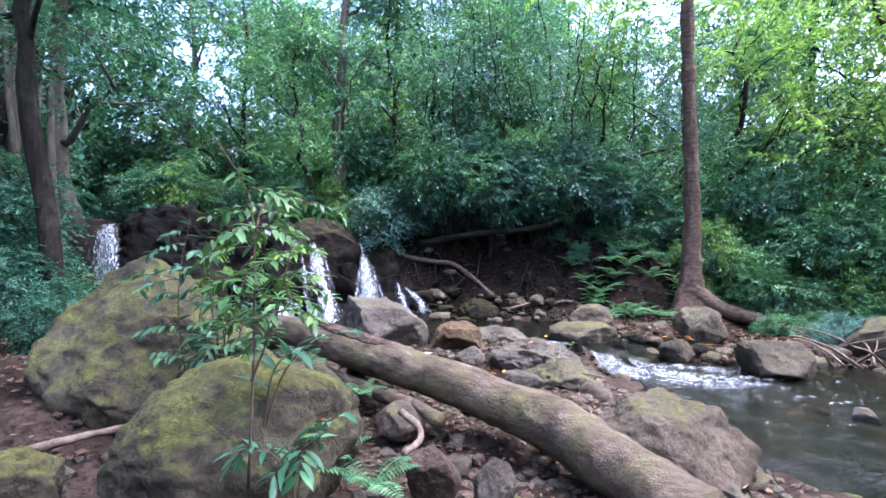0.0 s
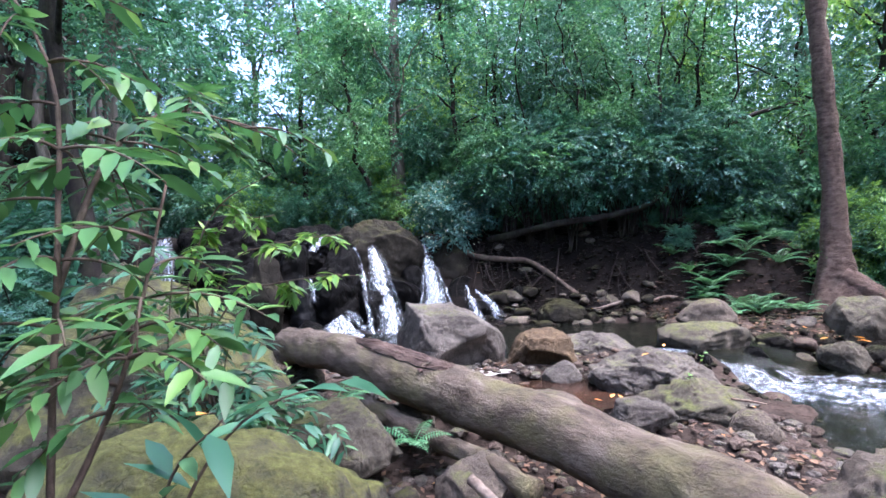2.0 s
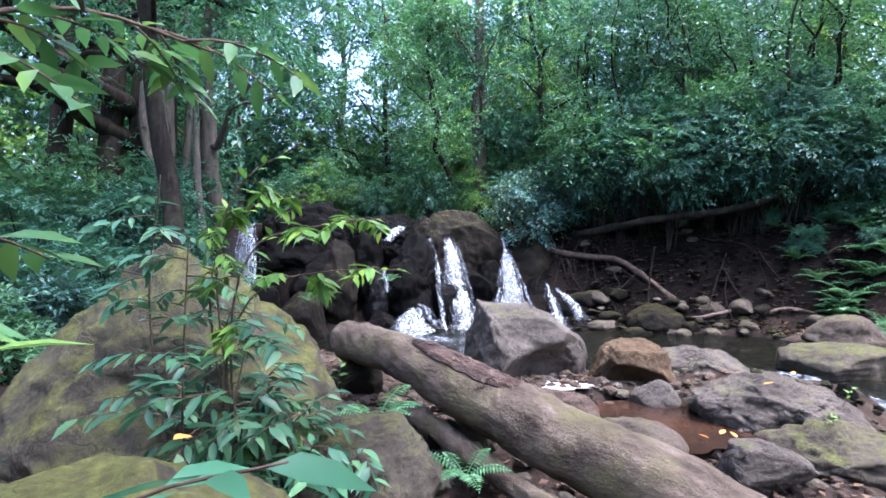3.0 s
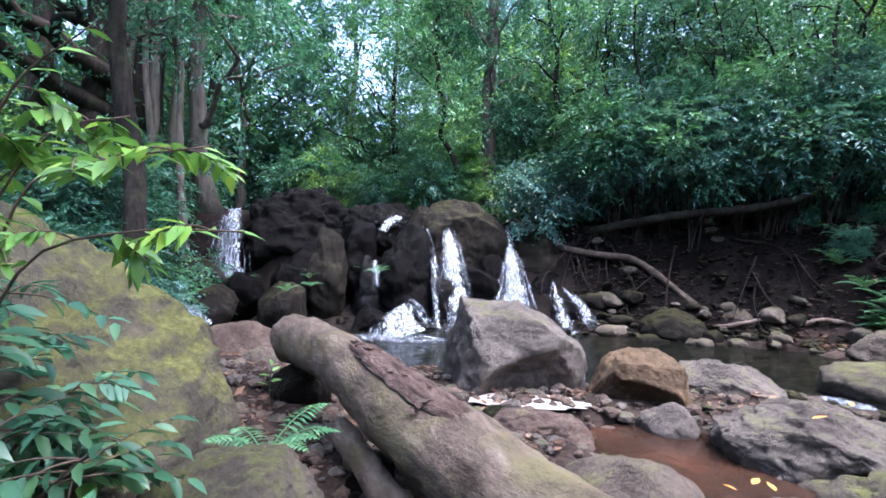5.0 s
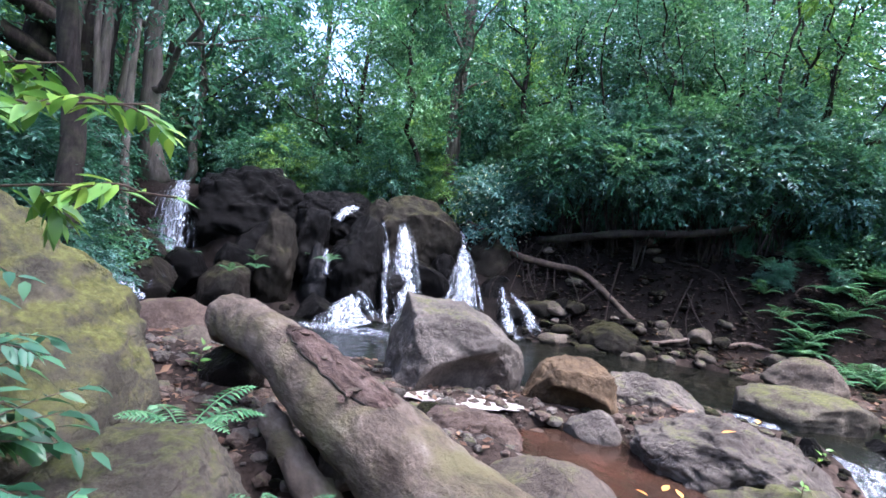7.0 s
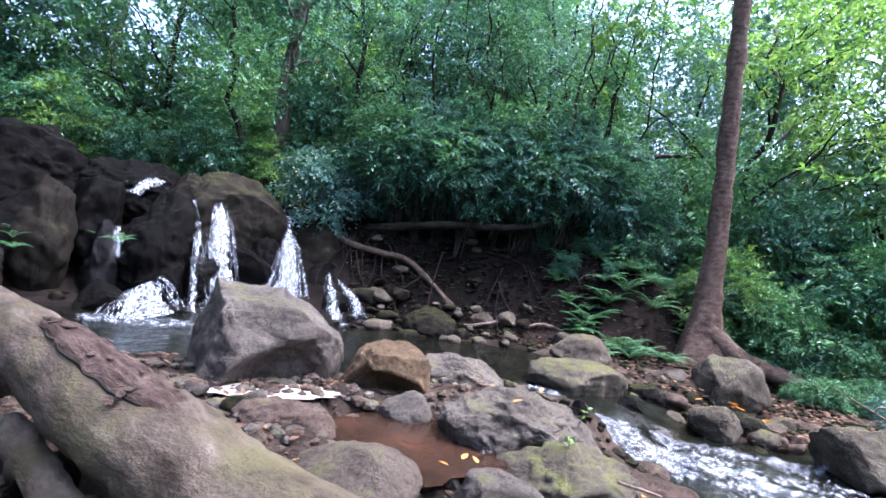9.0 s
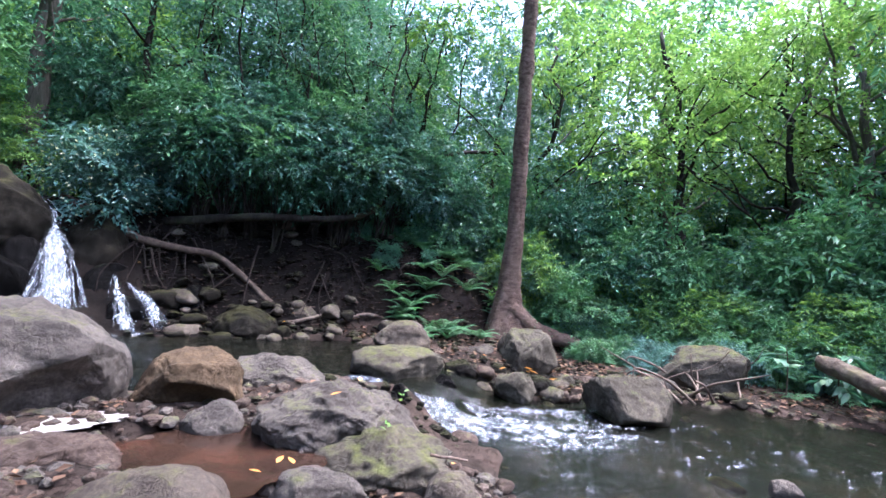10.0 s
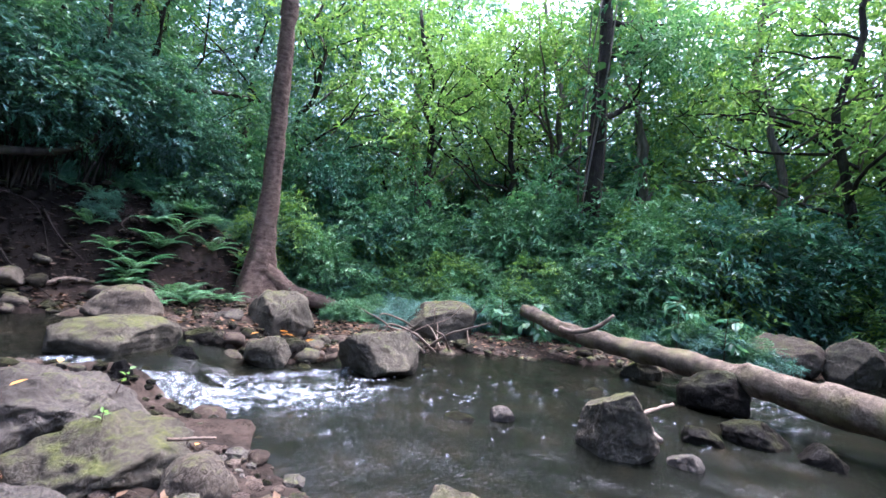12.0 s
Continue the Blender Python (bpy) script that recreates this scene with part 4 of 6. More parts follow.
rapids([(3.75, 3.35, 0.35), (4.1, 2.95, 0.75), (4.45, 2.55, 1.0), (4.8, 2.15, 0.9), (5.2, 1.75, 0.5)], "white churning tongue of the rapids", 61, 0.05)
rapids([(4.3, 3.25, 0.4), (4.9, 3.0, 0.4), (5.5, 2.7, 0.35), (6.1, 2.4, 0.25), (6.6, 2.1, 0.12)], "white line of broken water along the far rocks", 62, 0.04)
rapids([(3.3, 4.15, 0.2), (3.6, 3.85, 0.4), (3.8, 3.5, 0.3)], "white riffle sliding out of the pool", 63)
foam("rapids_foam", 4.5, 2.55, 0.75, 0.5, 0, "white flecks on the rapids", 20, 60, (0.5, -0.85), 0.4)
foam("rapids_foam", 5.3, 1.9, 1.0, 0.6, 0, "thin foam streaks below the rapids", 22, 60, (0.8, -0.6), 0.5)
foam("plunge_foam", -1.9, 6.85, 0.85, 0.35, 0.08, "white foam at the foot of the waterfall", 23, 170, (0.6, -0.7), 0.35)
foam("plunge_foam", 0.2, 8.6, 1.1, 0.4, 0.08, "white foam at the foot of the main fall", 24, 120, (0.6, -0.7), 0.35)
foam("plunge_foam", 1.6, 8.5, 0.5, 0.16, 0.08, "white foam at the foot of the small cascade", 25, 50, (1, -0.2), 0.3)
foam("outlet_foam", 3.5, 4.0, 0.35, 0.3, 0.08, "white riffle at the pool's outlet", 26, 34, (0.6, -0.8), 0.25)
foam("downstream_foam", 8.6, -3.2, 1.4, 0.6, 0, "white riffles downstream under the log", 27, 50, (0.75, -0.65), 0.45)
# white flecks: drifting foam, doubling as painted glints on the ripples
foam("foam_and_glints", 5.7, 0.8, 1.9, 1.5, 0, "thin foam flecks and painted ripple glints on the pool", 28, 90, (0.8, -0.6), 0.1, wide=0.35)
foam("foam_and_glints", 7.2, -1.6, 1.8, 1.2, 0, "thin foam flecks and painted ripple glints downstream", 29, 60, (0.8, -0.6), 0.1, wide=0.35)


# ---- trees ----
def limbs(seed, foot, height, radius, lean=(0, 0), forks=5, sway=0.25, flare=1.6, start=0.35, spread=0.5, sides=10):
    """Trunk and limbs of a tree as one set of tapered tubes, and the ends of its limbs."""
    rng = np.random.default_rng(seed)
    u = np.linspace(0, 1, 18)
    line = np.stack([lean[0] * u * height + np.cumsum(rng.normal(size=18)) * sway * 0.25, lean[1] * u * height + np.cumsum(rng.normal(size=18)) * sway * 0.25, u * height], 1)
    line -= line[0]
    rad = radius * (1 - 0.72 * u) * (1 + (flare - 1) * np.exp(-u * height / 0.5))
    pieces, ends = [tube(line + foot, rad, sides, 0.04, seed)], [line[-1] + foot]
    for k in range(forks):
        i = int((start + (0.97 - start) * (k + rng.random() * 0.6) / forks) * 17)
        a = rng.uniform(0, 2 * np.pi)
        ln = height * spread * rng.uniform(0.35, 0.75) * (1.15 - u[i])
        way = np.array([math.cos(a), math.sin(a), rng.uniform(0.25, 0.9)])
        s = np.linspace(0, 1, 9)[:, None]
        seg = line[i] + foot + way * ln * s + np.cumsum(rng.normal(size=(9, 3)) * ln * 0.035, 0)
        pieces.append(tube(seg, rad[i] * 0.5 * (1 - 0.8 * s[:, 0]), 7, 0.05, seed + k))
        ends.append(seg[-1])
        for _ in range(2):
            j = rng.integers(3, 8)
            w2 = way * 0.6 + rng.normal(size=3) * 0.55
            seg2 = seg[j] + w2 * ln * 0.5 * s + np.cumsum(rng.normal(size=(9, 3)) * ln * 0.025, 0)
            pieces.append(tube(seg2, rad[i] * 0.22 * (1 - 0.8 * s[:, 0]), 5, 0.05, seed + k))
            ends.append(seg2[-1])
    return join(pieces), np.array(ends)


def leaf_mass(seed, ends, clump, per, count, leaf, mat, twig=0.55, ratio=0.42, name="crown"):
    """Leafy clumps round the ends of limbs."""
    rng = np.random.default_rng(seed)
    ends = np.asarray(ends)
    cr = clump * rng.uniform(0.6, 1.3, len(ends))
    off = rng.normal(size=(len(ends), per, 3))
    off /= np.linalg.norm(off, axis=2)[..., None]
    off[..., 2] *= 0.65
    st = ends[:, None] + off * cr[:, None, None] * rng.uniform(0.15, 1.0, (len(ends), per, 1))
    b, a, nm, sz = sprays(rng, st.reshape(-1, 3), (off + rng.normal(size=off.shape) * 0.5).reshape(-1, 3), twig, count, leaf)
    v, f = leaf_arrays(b, a, nm, sz, sz * ratio)
    return quick_mesh(name, v, f, mat)


def tree(seed, x, y, height, radius, bark, leaf_mat, label, leaf=0.2, per=26, count=9, clump=1.1, lean=(0, 0), forks=6, start=0.35, spread=0.5, sway=0.25, flare=1.6, extra=0, group="", twig=0.6):
    root = new("tree")
    root.location = (x, y, on_ground(x, y) - 0.1)
    (v, f), ends = limbs(seed, np.zeros(3), height, radius, lean, forks, sway, flare, start, spread)
    part("trunk", quick_mesh("trunk", v, f, bark, True), root)
    rng = np.random.default_rng(seed + 1)
    if extra:
        more = ends[rng.integers(0, len(ends), extra)] + rng.normal(size=(extra, 3)) * np.array([1, 1, 0.7]) * height * 0.12
        ends = np.vstack([ends, more])
    part("crown", leaf_mass(seed, ends, clump, per, count, leaf, leaf_mat, twig), root)
    return tagged(root, label, "tree", group)


def main_tree():
    """The tall brown trunk with spreading roots beside the outlet."""
    root = new("tree")
    root.location = (8.6, 6.35, 0.0)
    u = np.linspace(0, 1, 60)
    h = 15.0
    line = np.stack([-0.03 * u * h + 0.1 * np.sin(u * 9), -0.045 * u * h + 0.08 * np.sin(u * 7 + 1), u * h - 0.1], 1)
    rad = 0.195 * (1 - 0.35 * u) + 0.52 * np.exp(-u * h / 0.85)
    v, f = tube(line, rad, 32, 0.0, 1)
    c = np.vstack([np.repeat(line, 32, 0), line[:1], line[-1:]])
    d = v - c
    d /= np.linalg.norm(d, axis=1)[:, None] + 1e-6
    ang = np.arctan2(d[:, 1], d[:, 0])
    low = np.exp(-np.clip(c[:, 2], 0, 9) / 0.8)
    v += d * (fbm(v, 3.5, 4, 3) * 0.045 + 0.2 * low * np.maximum(0, np.sin(ang * 4 + 0.6)) - 0.05 * low + fbm(v * np.array([1, 1, 2.2]), 9, 3, 7) * 0.03)[:, None]
    part("trunk", quick_mesh("trunk", v, f, M_TREE, True), root)
    # surface roots, the largest arching over the rock to the right
    for k, (pts, r) in enumerate([
        ([(0.0, -0.1, 0.95), (0.4, -0.45, 0.5), (0.8, -0.85, 0.32), (1.15, -1.2, 0.2), (1.45, -1.55, -0.15)], 0.24),
        ([(0.0, -0.2, 0.5), (-0.1, -0.5, 0.2), (-0.25, -0.9, 0.02), (-0.35, -1.3, -0.12)], 0.16),
        ([(-0.2, 0, 0.5), (-0.5, -0.05, 0.18), (-0.85, -0.25, 0.0), (-1.3, -0.4, -0.15)], 0.15),
        ([(0.2, 0.1, 0.5), (0.7, 0.2, 0.2), (1.3, 0.1, 0.05), (2.0, -0.1, -0.1)], 0.15)]):
        p = smooth_line(pts, 16)
        rv, rf = tube(p, np.linspace(r, r * 0.45, 16), 14, 0.05, k)
        part("root", quick_mesh("root", rv, rf, M_TREE, True), root)
    ends = np.array([(-0.9 + 2.2 * math.cos(a), 0.3 + 2.2 * math.sin(a), 11 + 2.5 * math.sin(a * 3)) for a in np.linspace(0, 6, 16)])
    part("crown", leaf_mass(5, ends, 1.4, 30, 9, 0.2, L_LIGHT), root)
    return tagged(root, "tall straight brown tree with flaring roots on the stream bank", "tree")


main_tree()

# left bank: dark trunks with hanging roots
tree(501, -8.6, 8.2, 14, 0.62, M_DARKBARK, L_DARK, "massive dark tree draped with hanging roots", 0.16, 24, 9, 0.9, (-0.02, 0.02), 12, 0.15, 0.35, 0.3, 1.7, 0)
tree(503, -7.5, 9.2, 12, 0.24, M_GREYBARK, L_DARK, "grey-brown tree standing beside the falls", 0.15, 26, 9, 0.9, (0.0, 0.02), 10, 0.12, 0.35, 0.3, 1.5, 2)
tree(505, -9.1, 7.5, 14, 0.3, M_DARKBARK, L_MID, "dark tree standing above the falls", 0.18, 30, 9, 1.3, (0.0, 0), 7, 0.3)
tree(507, -10.3, 7.0, 14, 0.26, M_DARKBARK, L_MID, "dark tree standing above the falls", 0.18, 28, 9, 1.3, (0.02, 0), 6, 0.35)
tree(509, -5.6, 4.7, 10, 0.2, M_DARKBARK, L_DARK, "dark curving tree behind the huge boulder", 0.13, 24, 9, 0.9, (-0.08, 0.06), 6, 0.45, 0.45, 0.4, 1.4, 4)

# hanging roots on the big dark tree
for k in range(6):
    rng = np.random.default_rng(600 + k)
    x, y = -7.9 + rng.uniform(-0.3, 1.3), 7.7 + rng.uniform(-0.3, 0.7)
    z0 = on_ground(x, y)
    p = smooth_line([(x, y, z0 - 0.1), (x + rng.normal() * 0.15, y + rng.normal() * 0.1, z0 + 1.6), (x - 0.2 + rng.normal() * 0.25, y + 0.2, z0 + 3.6), (x - 0.4, y + 0.4, z0 + 6)], 20)
    v, f = tube(p, np.linspace(0.1, 0.06, 20) * rng.uniform(0.6, 1.5), 7, 0.1, k)
    tagged(new("aerial_root", quick_mesh("aerial_root", v, f, M_GREYBARK, True)), "pale hanging aerial root beside a dark tree", "root", "aerial roots")

# behind the falls and along the steep bank
tree(511, -0.75, 13.6, 15, 0.27, M_GREYBARK, L_DARK, "tall grey trunk hung with leaves behind the falls", 0.15, 34, 9, 1.3, (0.01, 0), 9, 0.25, 0.4, 0.2, 1.5, 12)
tree(513, 1.55, 13.5, 11, 0.12, M_DARKBARK, L_DARK, "thin dark leaning tree on the bank", 0.14, 28, 9, 1.1, (-0.06, 0.02), 7, 0.35, 0.45, 0.35, 1.3, 6)
tree(515, -1.4, 12.6, 8, 0.1, M_DARKBARK, L_MID, "thin crooked tree behind the falls", 0.14, 30, 9, 0.9, (0.02, 0), 5, 0.4, 0.4, 0.5, 1.3, 4)
tree(517, -5.0, 17.0, 13, 0.14, M_DARKBARK, L_MID, "leafy tree standing behind the falls", 0.2, 24, 9, 1.1, (0.03, 0), 9, 0.2, 0.4, 0.3, 1.3, 4)
for k, (x, y, h, r) in enumerate([(3.2, 14.2, 11, 0.11), (4.6, 13.0, 10, 0.1), (5.8, 13.8, 11, 0.13), (7.2, 12.6, 10, 0.1), (8.6, 13.4, 11, 0.12), (3.9, 16.0, 13, 0.15), (7.0, 16.0, 13, 0.16), (10.2, 12.0, 10, 0.1), (11.6, 10.5, 9, 0.1)]):
    tree(521 + 2 * k, x, y, h, r, M_DARKBARK, (L_DARK, L_MID, L_BLUE)[k % 3], "slender dark-stemmed tree on the wooded bank", 0.15, 28, 8, 1.15, (0.03 * (k % 3 - 1), 0), 8, 0.25, 0.5, 0.35, 1.3, 8, "slender trees on the bank")

for k in range(15):
    rng = np.random.default_rng(4000 + k)
    u = (k + rng.random()) / 15
    tree(4100 + k, 1.4 + 8.0 * u, 11.9 - 2.3 * u + rng.normal() * 0.4, rng.uniform(6, 9), rng.uniform(0.035, 0.07), M_DARKBARK, (L_DARK, L_MID, L_BLUE)[k % 3], "thin dark sapling rising from the bank's crest", 0.14, 5, 8, 0.5, (rng.normal() * 0.1, -0.03), 4, 0.45, 0.3, 0.4, 1.2, 0, "thin saplings on the bank")

# right side: vine-hung trunk and twisted light-crowned trees
tree(551, 14.5, 0.1, 15, 0.3, M_DARKBARK, L_MID, "straight dark trunk with climbing vine", 0.18, 26, 9, 1.3, (0.01, 0.0), 7, 0.45, 0.4, 0.15, 1.4, 6)
for k, (x, y, h, r) in enumerate([(14.6, 6.2, 9.5, 0.2), (17.5, -2.0, 11, 0.22), (16.5, 3.0, 10, 0.17), (18.5, 7.5, 11, 0.2), (12.6, 9.0, 9, 0.14), (20, 1.5, 12, 0.22), (16, -6.2, 12, 0.16), (18.2, -5.2, 12, 0.18), (19, -8.5, 12, 0.2)]):
    tree(561 + 2 * k, x, y, h, r, (M_DARKBARK, M_GREYBARK)[k % 2], L_LIGHT, "twisted tree with a thin light-green crown", 0.17, 18, 8, 1.2, (0.05 * (k % 3 - 1), 0.04), 10, 0.3, 0.8, 0.7, 1.3, 6, "twisted light-green trees")


def shade_tree(seed, foot, top, reach, label, ends=16, leaf=0.42):
    """A tall unseen tree, added so that its crown blocks sky light from overhead."""
    rng = np.random.default_rng(seed)
    root = new("tree")
    z0 = on_ground(foot[0], foot[1]) - 0.15
    root.location = (foot[0], foot[1], z0)
    t = np.array([top[0] - foot[0], top[1] - foot[1], top[2] - z0])
    trunk = smooth_line([(0, 0, 0), (t[0] * 0.12, t[1] * 0.12, t[2] * 0.35), (t[0] * 0.45, t[1] * 0.45, t[2] * 0.7), t], 24)
    pieces, tips = [tube(trunk, np.linspace(0.34, 0.12, 24), 10, 0.04, seed)], []
    for k in range(ends):
        a = 2.4 * k
        r = reach * math.sqrt((k + 0.5) / ends)
        e = t + np.array([r * math.cos(a), r * math.sin(a), rng.uniform(-0.6, 1.8)])
        i = int(rng.integers(15, 22))
        seg = smooth_line([trunk[i], (trunk[i] + e) / 2 + rng.normal(size=3) * 0.3, e], 8)
        pieces.append(tube(seg, np.linspace(0.09, 0.02, 8), 6, 0.05, seed + k))
        tips.append(e)
    v, f = join(pieces)
    part("trunk", quick_mesh("trunk", v, f, M_DARKBARK, True), root)
    part("crown", leaf_mass(seed, tips, 1.5, 20, 8, leaf, L_MID, 0.9), root)
    return tagged(root, label, "tree", "tall canopy trees")


# tall trees added out of view, whose crowns shade the rocks and stream
for k, (foot, top, reach) in enumerate([
    ((-3.6, -8.2), (-2.2, -2.2, 13.0), 4.2), ((2.6, -9.0), (3.0, -2.4, 13.5), 4.2),
    ((-9.4, 2.0), (-1.2, 3.4, 14.5), 3.2)]):
    shade_tree(951 + 3 * k, foot, top, reach, "unseen tall tree whose high crown is added for shade")


# far woodland: whole trees repeated round about
def far_wood():
    made = []
    for k in range(5):
        t = tree(701 + k, 0, 300 + 10 * k, 13 + k, 0.2, (M_DARKBARK, M_GREYBARK)[k % 2], (L_MID, L_DARK, L_LIGHT, L_BLUE, L_MID)[k], "distant leafy woodland tree with slender trunk", 0.34, 18, 8, 1.9, (0, 0), 9, 0.18, 0.5, 0.3, 1.2, 10, "distant woodland trees", 1.0)
        made.append(t)
    rng = np.random.default_rng(9)
    first = [True] * 5
    for i in range(66):
        ring = i % 3
        bearing = radians(-75 + 210 * ((i // 3) + rng.random()) / 22)
        dist = (23, 31, 42)[ring] + rng.uniform(-3, 3)
        x, y = 0.5 + dist * math.sin(bearing), -1 + dist * math.cos(bearing)
        if abs(math.degrees(bearing) + 25) < 3:
            continue
        k = int(rng.integers(0, 5))
        m = pose(x, y, on_ground(x, y) - 0.2, 0, 0, rng.uniform(0, 360)) 
        if first[k]:
            made[k].matrix_world = m
            first[k] = False
        else:
            copy_thing(made[k], m).scale = [rng.uniform(0.8, 1.15)] * 3
    # unseen trees at the back, added to close off light and reflections
    for k in range(10):
        b = radians(140 + 140 * k / 9)
        x, y = 24 * math.sin(b), -2 + 24 * math.cos(b)
        copy_thing(made[k % 5], pose(x, y, on_ground(x, y) - 0.2, 0, 0, 50 * k))


far_wood()


# ---- shrubs ----
def shrub(seed, radii, leaf, mat, clumps=26, per=20, count=8, stems=4, twig=0.4, ratio=0.42, bark=None, raised=0.0):
    root = new("shrub")
    v, f, cen = crown_arrays(seed, radii, clumps, per, count, leaf, twig, 0.9, 0.35, ratio)
    lift = np.array([0, 0, radii[2] * 0.95 + raised])
    rng = np.random.default_rng(seed)
    for c in cen[rng.permutation(len(cen))[:stems]]:
        p = smooth_line([(rng.normal() * 0.1, rng.normal() * 0.1, -0.15), (c[0] * 0.35, c[1] * 0.35, (c[2] + lift[2]) * 0.5), c + lift], 9)
        sv, sf = tube(p, np.linspace(0.028, 0.008, 9), 5, 0.05, seed)
        part("stem", quick_mesh("stem", sv, sf, bark or M_DARKBARK, True), root)
    part("foliage", quick_mesh("foliage", v + lift, f, mat), root)
    return root


KINDS = [
    (shrub(801, (1.0, 1.0, 0.9), 0.12, L_BLUE), "dense shrub with glossy bluish-green leaves"),
    (shrub(803, (1.1, 1.0, 1.0), 0.11, L_MID, 30), "dense shrub with small green leaves"),
    (shrub(805, (1.1, 1.1, 1.2), 0.12, L_DARK, 32), "dense dark-leaved shrub under trees"),
    (shrub(807, (0.8, 0.8, 0.7), 0.14, L_MID, 20), "leafy green understorey shrub on soil"),
    (shrub(809, (0.9, 0.9, 0.9), 0.1, L_LIGHT, 18), "light-green leafy shrub in undergrowth"),
    (shrub(813, (1.25, 1.1, 1.0), 0.13, L_DARK, 34, 20, 8, 9, raised=1.15), "dark shrub on thin stems leaning over the bank"),
    (shrub(815, (1.25, 1.1, 1.0), 0.13, L_MID, 32, 20, 8, 9, raised=1.15), "green shrub on thin stems leaning over the bank"),
    (shrub(817, (1.25, 1.1, 1.0), 0.14, L_BLUE, 32, 20, 8, 9, raised=1.15), "bluish-green shrub on thin stems leaning over the bank"),
]
_placed = [False] * len(KINDS)


def plant(kind, x, y, scale=1.0, turn=0.0, dz=0.0, stretch=1.0):
    ob, label = KINDS[kind]
    m = pose(x, y, on_ground(x, y) - 0.05 + dz, 0, 0, turn)
    if _placed[kind]:
        ob = copy_thing(ob, m)
    else:
        ob.matrix_world = m
        _placed[kind] = True
    ob.scale = (scale, scale, scale * stretch)
    return tagged(ob, label, "shrub", "understorey shrubs")


rng = np.random.default_rng(77)
# crest of the steep bank
for i in range(26):
    u = i / 25
    plant((2, 0, 1, 2)[i % 4], 1.2 + 8.2 * u + rng.normal() * 0.25, 12.9 - 2.4 * u + rng.normal() * 0.5, rng.uniform(0.75, 1.15), rng.uniform(0, 360), 0.15, rng.uniform(0.9, 1.3))
# second row, taller
for i in range(20):
    u = i / 19
    plant((2, 1, 0)[i % 3], 0.5 + 10 * u + rng.normal() * 0.4, 15.2 - 2.4 * u + rng.normal() * 0.6, rng.uniform(1.1, 1.6), rng.uniform(0, 360), 0.3, rng.uniform(1.1, 1.5))
# undergrowth behind the tall tree and along the right bank
for i in range(34):
    u = i / 33
    plant((1, 0, 3, 1, 4)[i % 5], 9.4 + 3.4 * math.sin(u * 2.2) + rng.normal() * 0.5, 8.2 - 8.3 * u + rng.normal() * 0.5, rng.uniform(0.7, 1.1), rng.uniform(0, 360))
for i in range(30):
    u = i / 29
    plant((1, 2, 0, 1)[i % 4], 11.5 + 3.0 * math.sin(u * 2.2) + rng.normal() * 0.7, 10.2 - 13 * u + rng.normal() * 0.7, rng.uniform(1.0, 1.6), rng.uniform(0, 360), 0.1, rng.uniform(1.0, 1.5))
for i in range(16):
    plant((1, 2, 4)[i % 3], 15.5 + rng.normal() * 1.5, 4 - 14 * i / 15 + rng.normal() * 0.6, rng.uniform(1.2, 1.9), rng.uniform(0, 360))
# left bank
for i in range(24):
    u = i / 23
    plant((2, 0, 2, 3)[i % 4], -5.2 - 2.2 * rng.random() - 0.6 * u, 0.2 + 7.2 * u + rng.normal() * 0.3, rng.uniform(0.6, 1.0), rng.uniform(0, 360))
for i in range(18):
    u = i / 17
    plant((2, 1, 2)[i % 3], -8.5 + rng.normal() * 0.8, -2 + 12 * u, rng.uniform(0.8, 1.2), rng.uniform(0, 360), 0, 1.1)
# behind the falls
for i in range(12):
    plant((2, 1, 4)[i % 3], -7.5 + 6.8 * i / 11 + rng.normal() * 0.3, 13.6 + rng.normal() * 0.6, rng.uniform(0.8, 1.2), rng.uniform(0, 360))
for i in range(14):
    plant((2, 4, 1)[i % 3], -11 + 9.5 * i / 13 + rng.normal() * 0.3, 18.5 + rng.normal() * 1.0, rng.uniform(1.5, 2.0), rng.uniform(0, 360), 0, 1.1)


def flowering_bush():
    root = shrub(811, (1.1, 0.9, 1.0), 0.13, L_BLUE, 34, 20, 8)
    rng = np.random.default_rng(5)
    d = rng.normal(size=(260, 3))
    d /= np.linalg.norm(d, axis=1)[:, None]
    b = d * np.array([1.15, 0.95, 1.05]) * rng.uniform(0.85, 1.1, (260, 1)) + np.array([0, 0, 0.95])
    v, f = leaf_arrays(b, d + rng.normal(size=d.shape) * 0.5, d, np.full(260, 0.07), np.full(260, 0.045))
    part("blossom", quick_mesh("blossom", v, f, L_CREAM), root, "small cream flower heads")["kind"] = "stuff"
    root.location = (0.75, 10.9, 2.15)
    return tagged(root, "bush with bluish leaves and cream flowers over the falls", "bush")


flowering_bush()


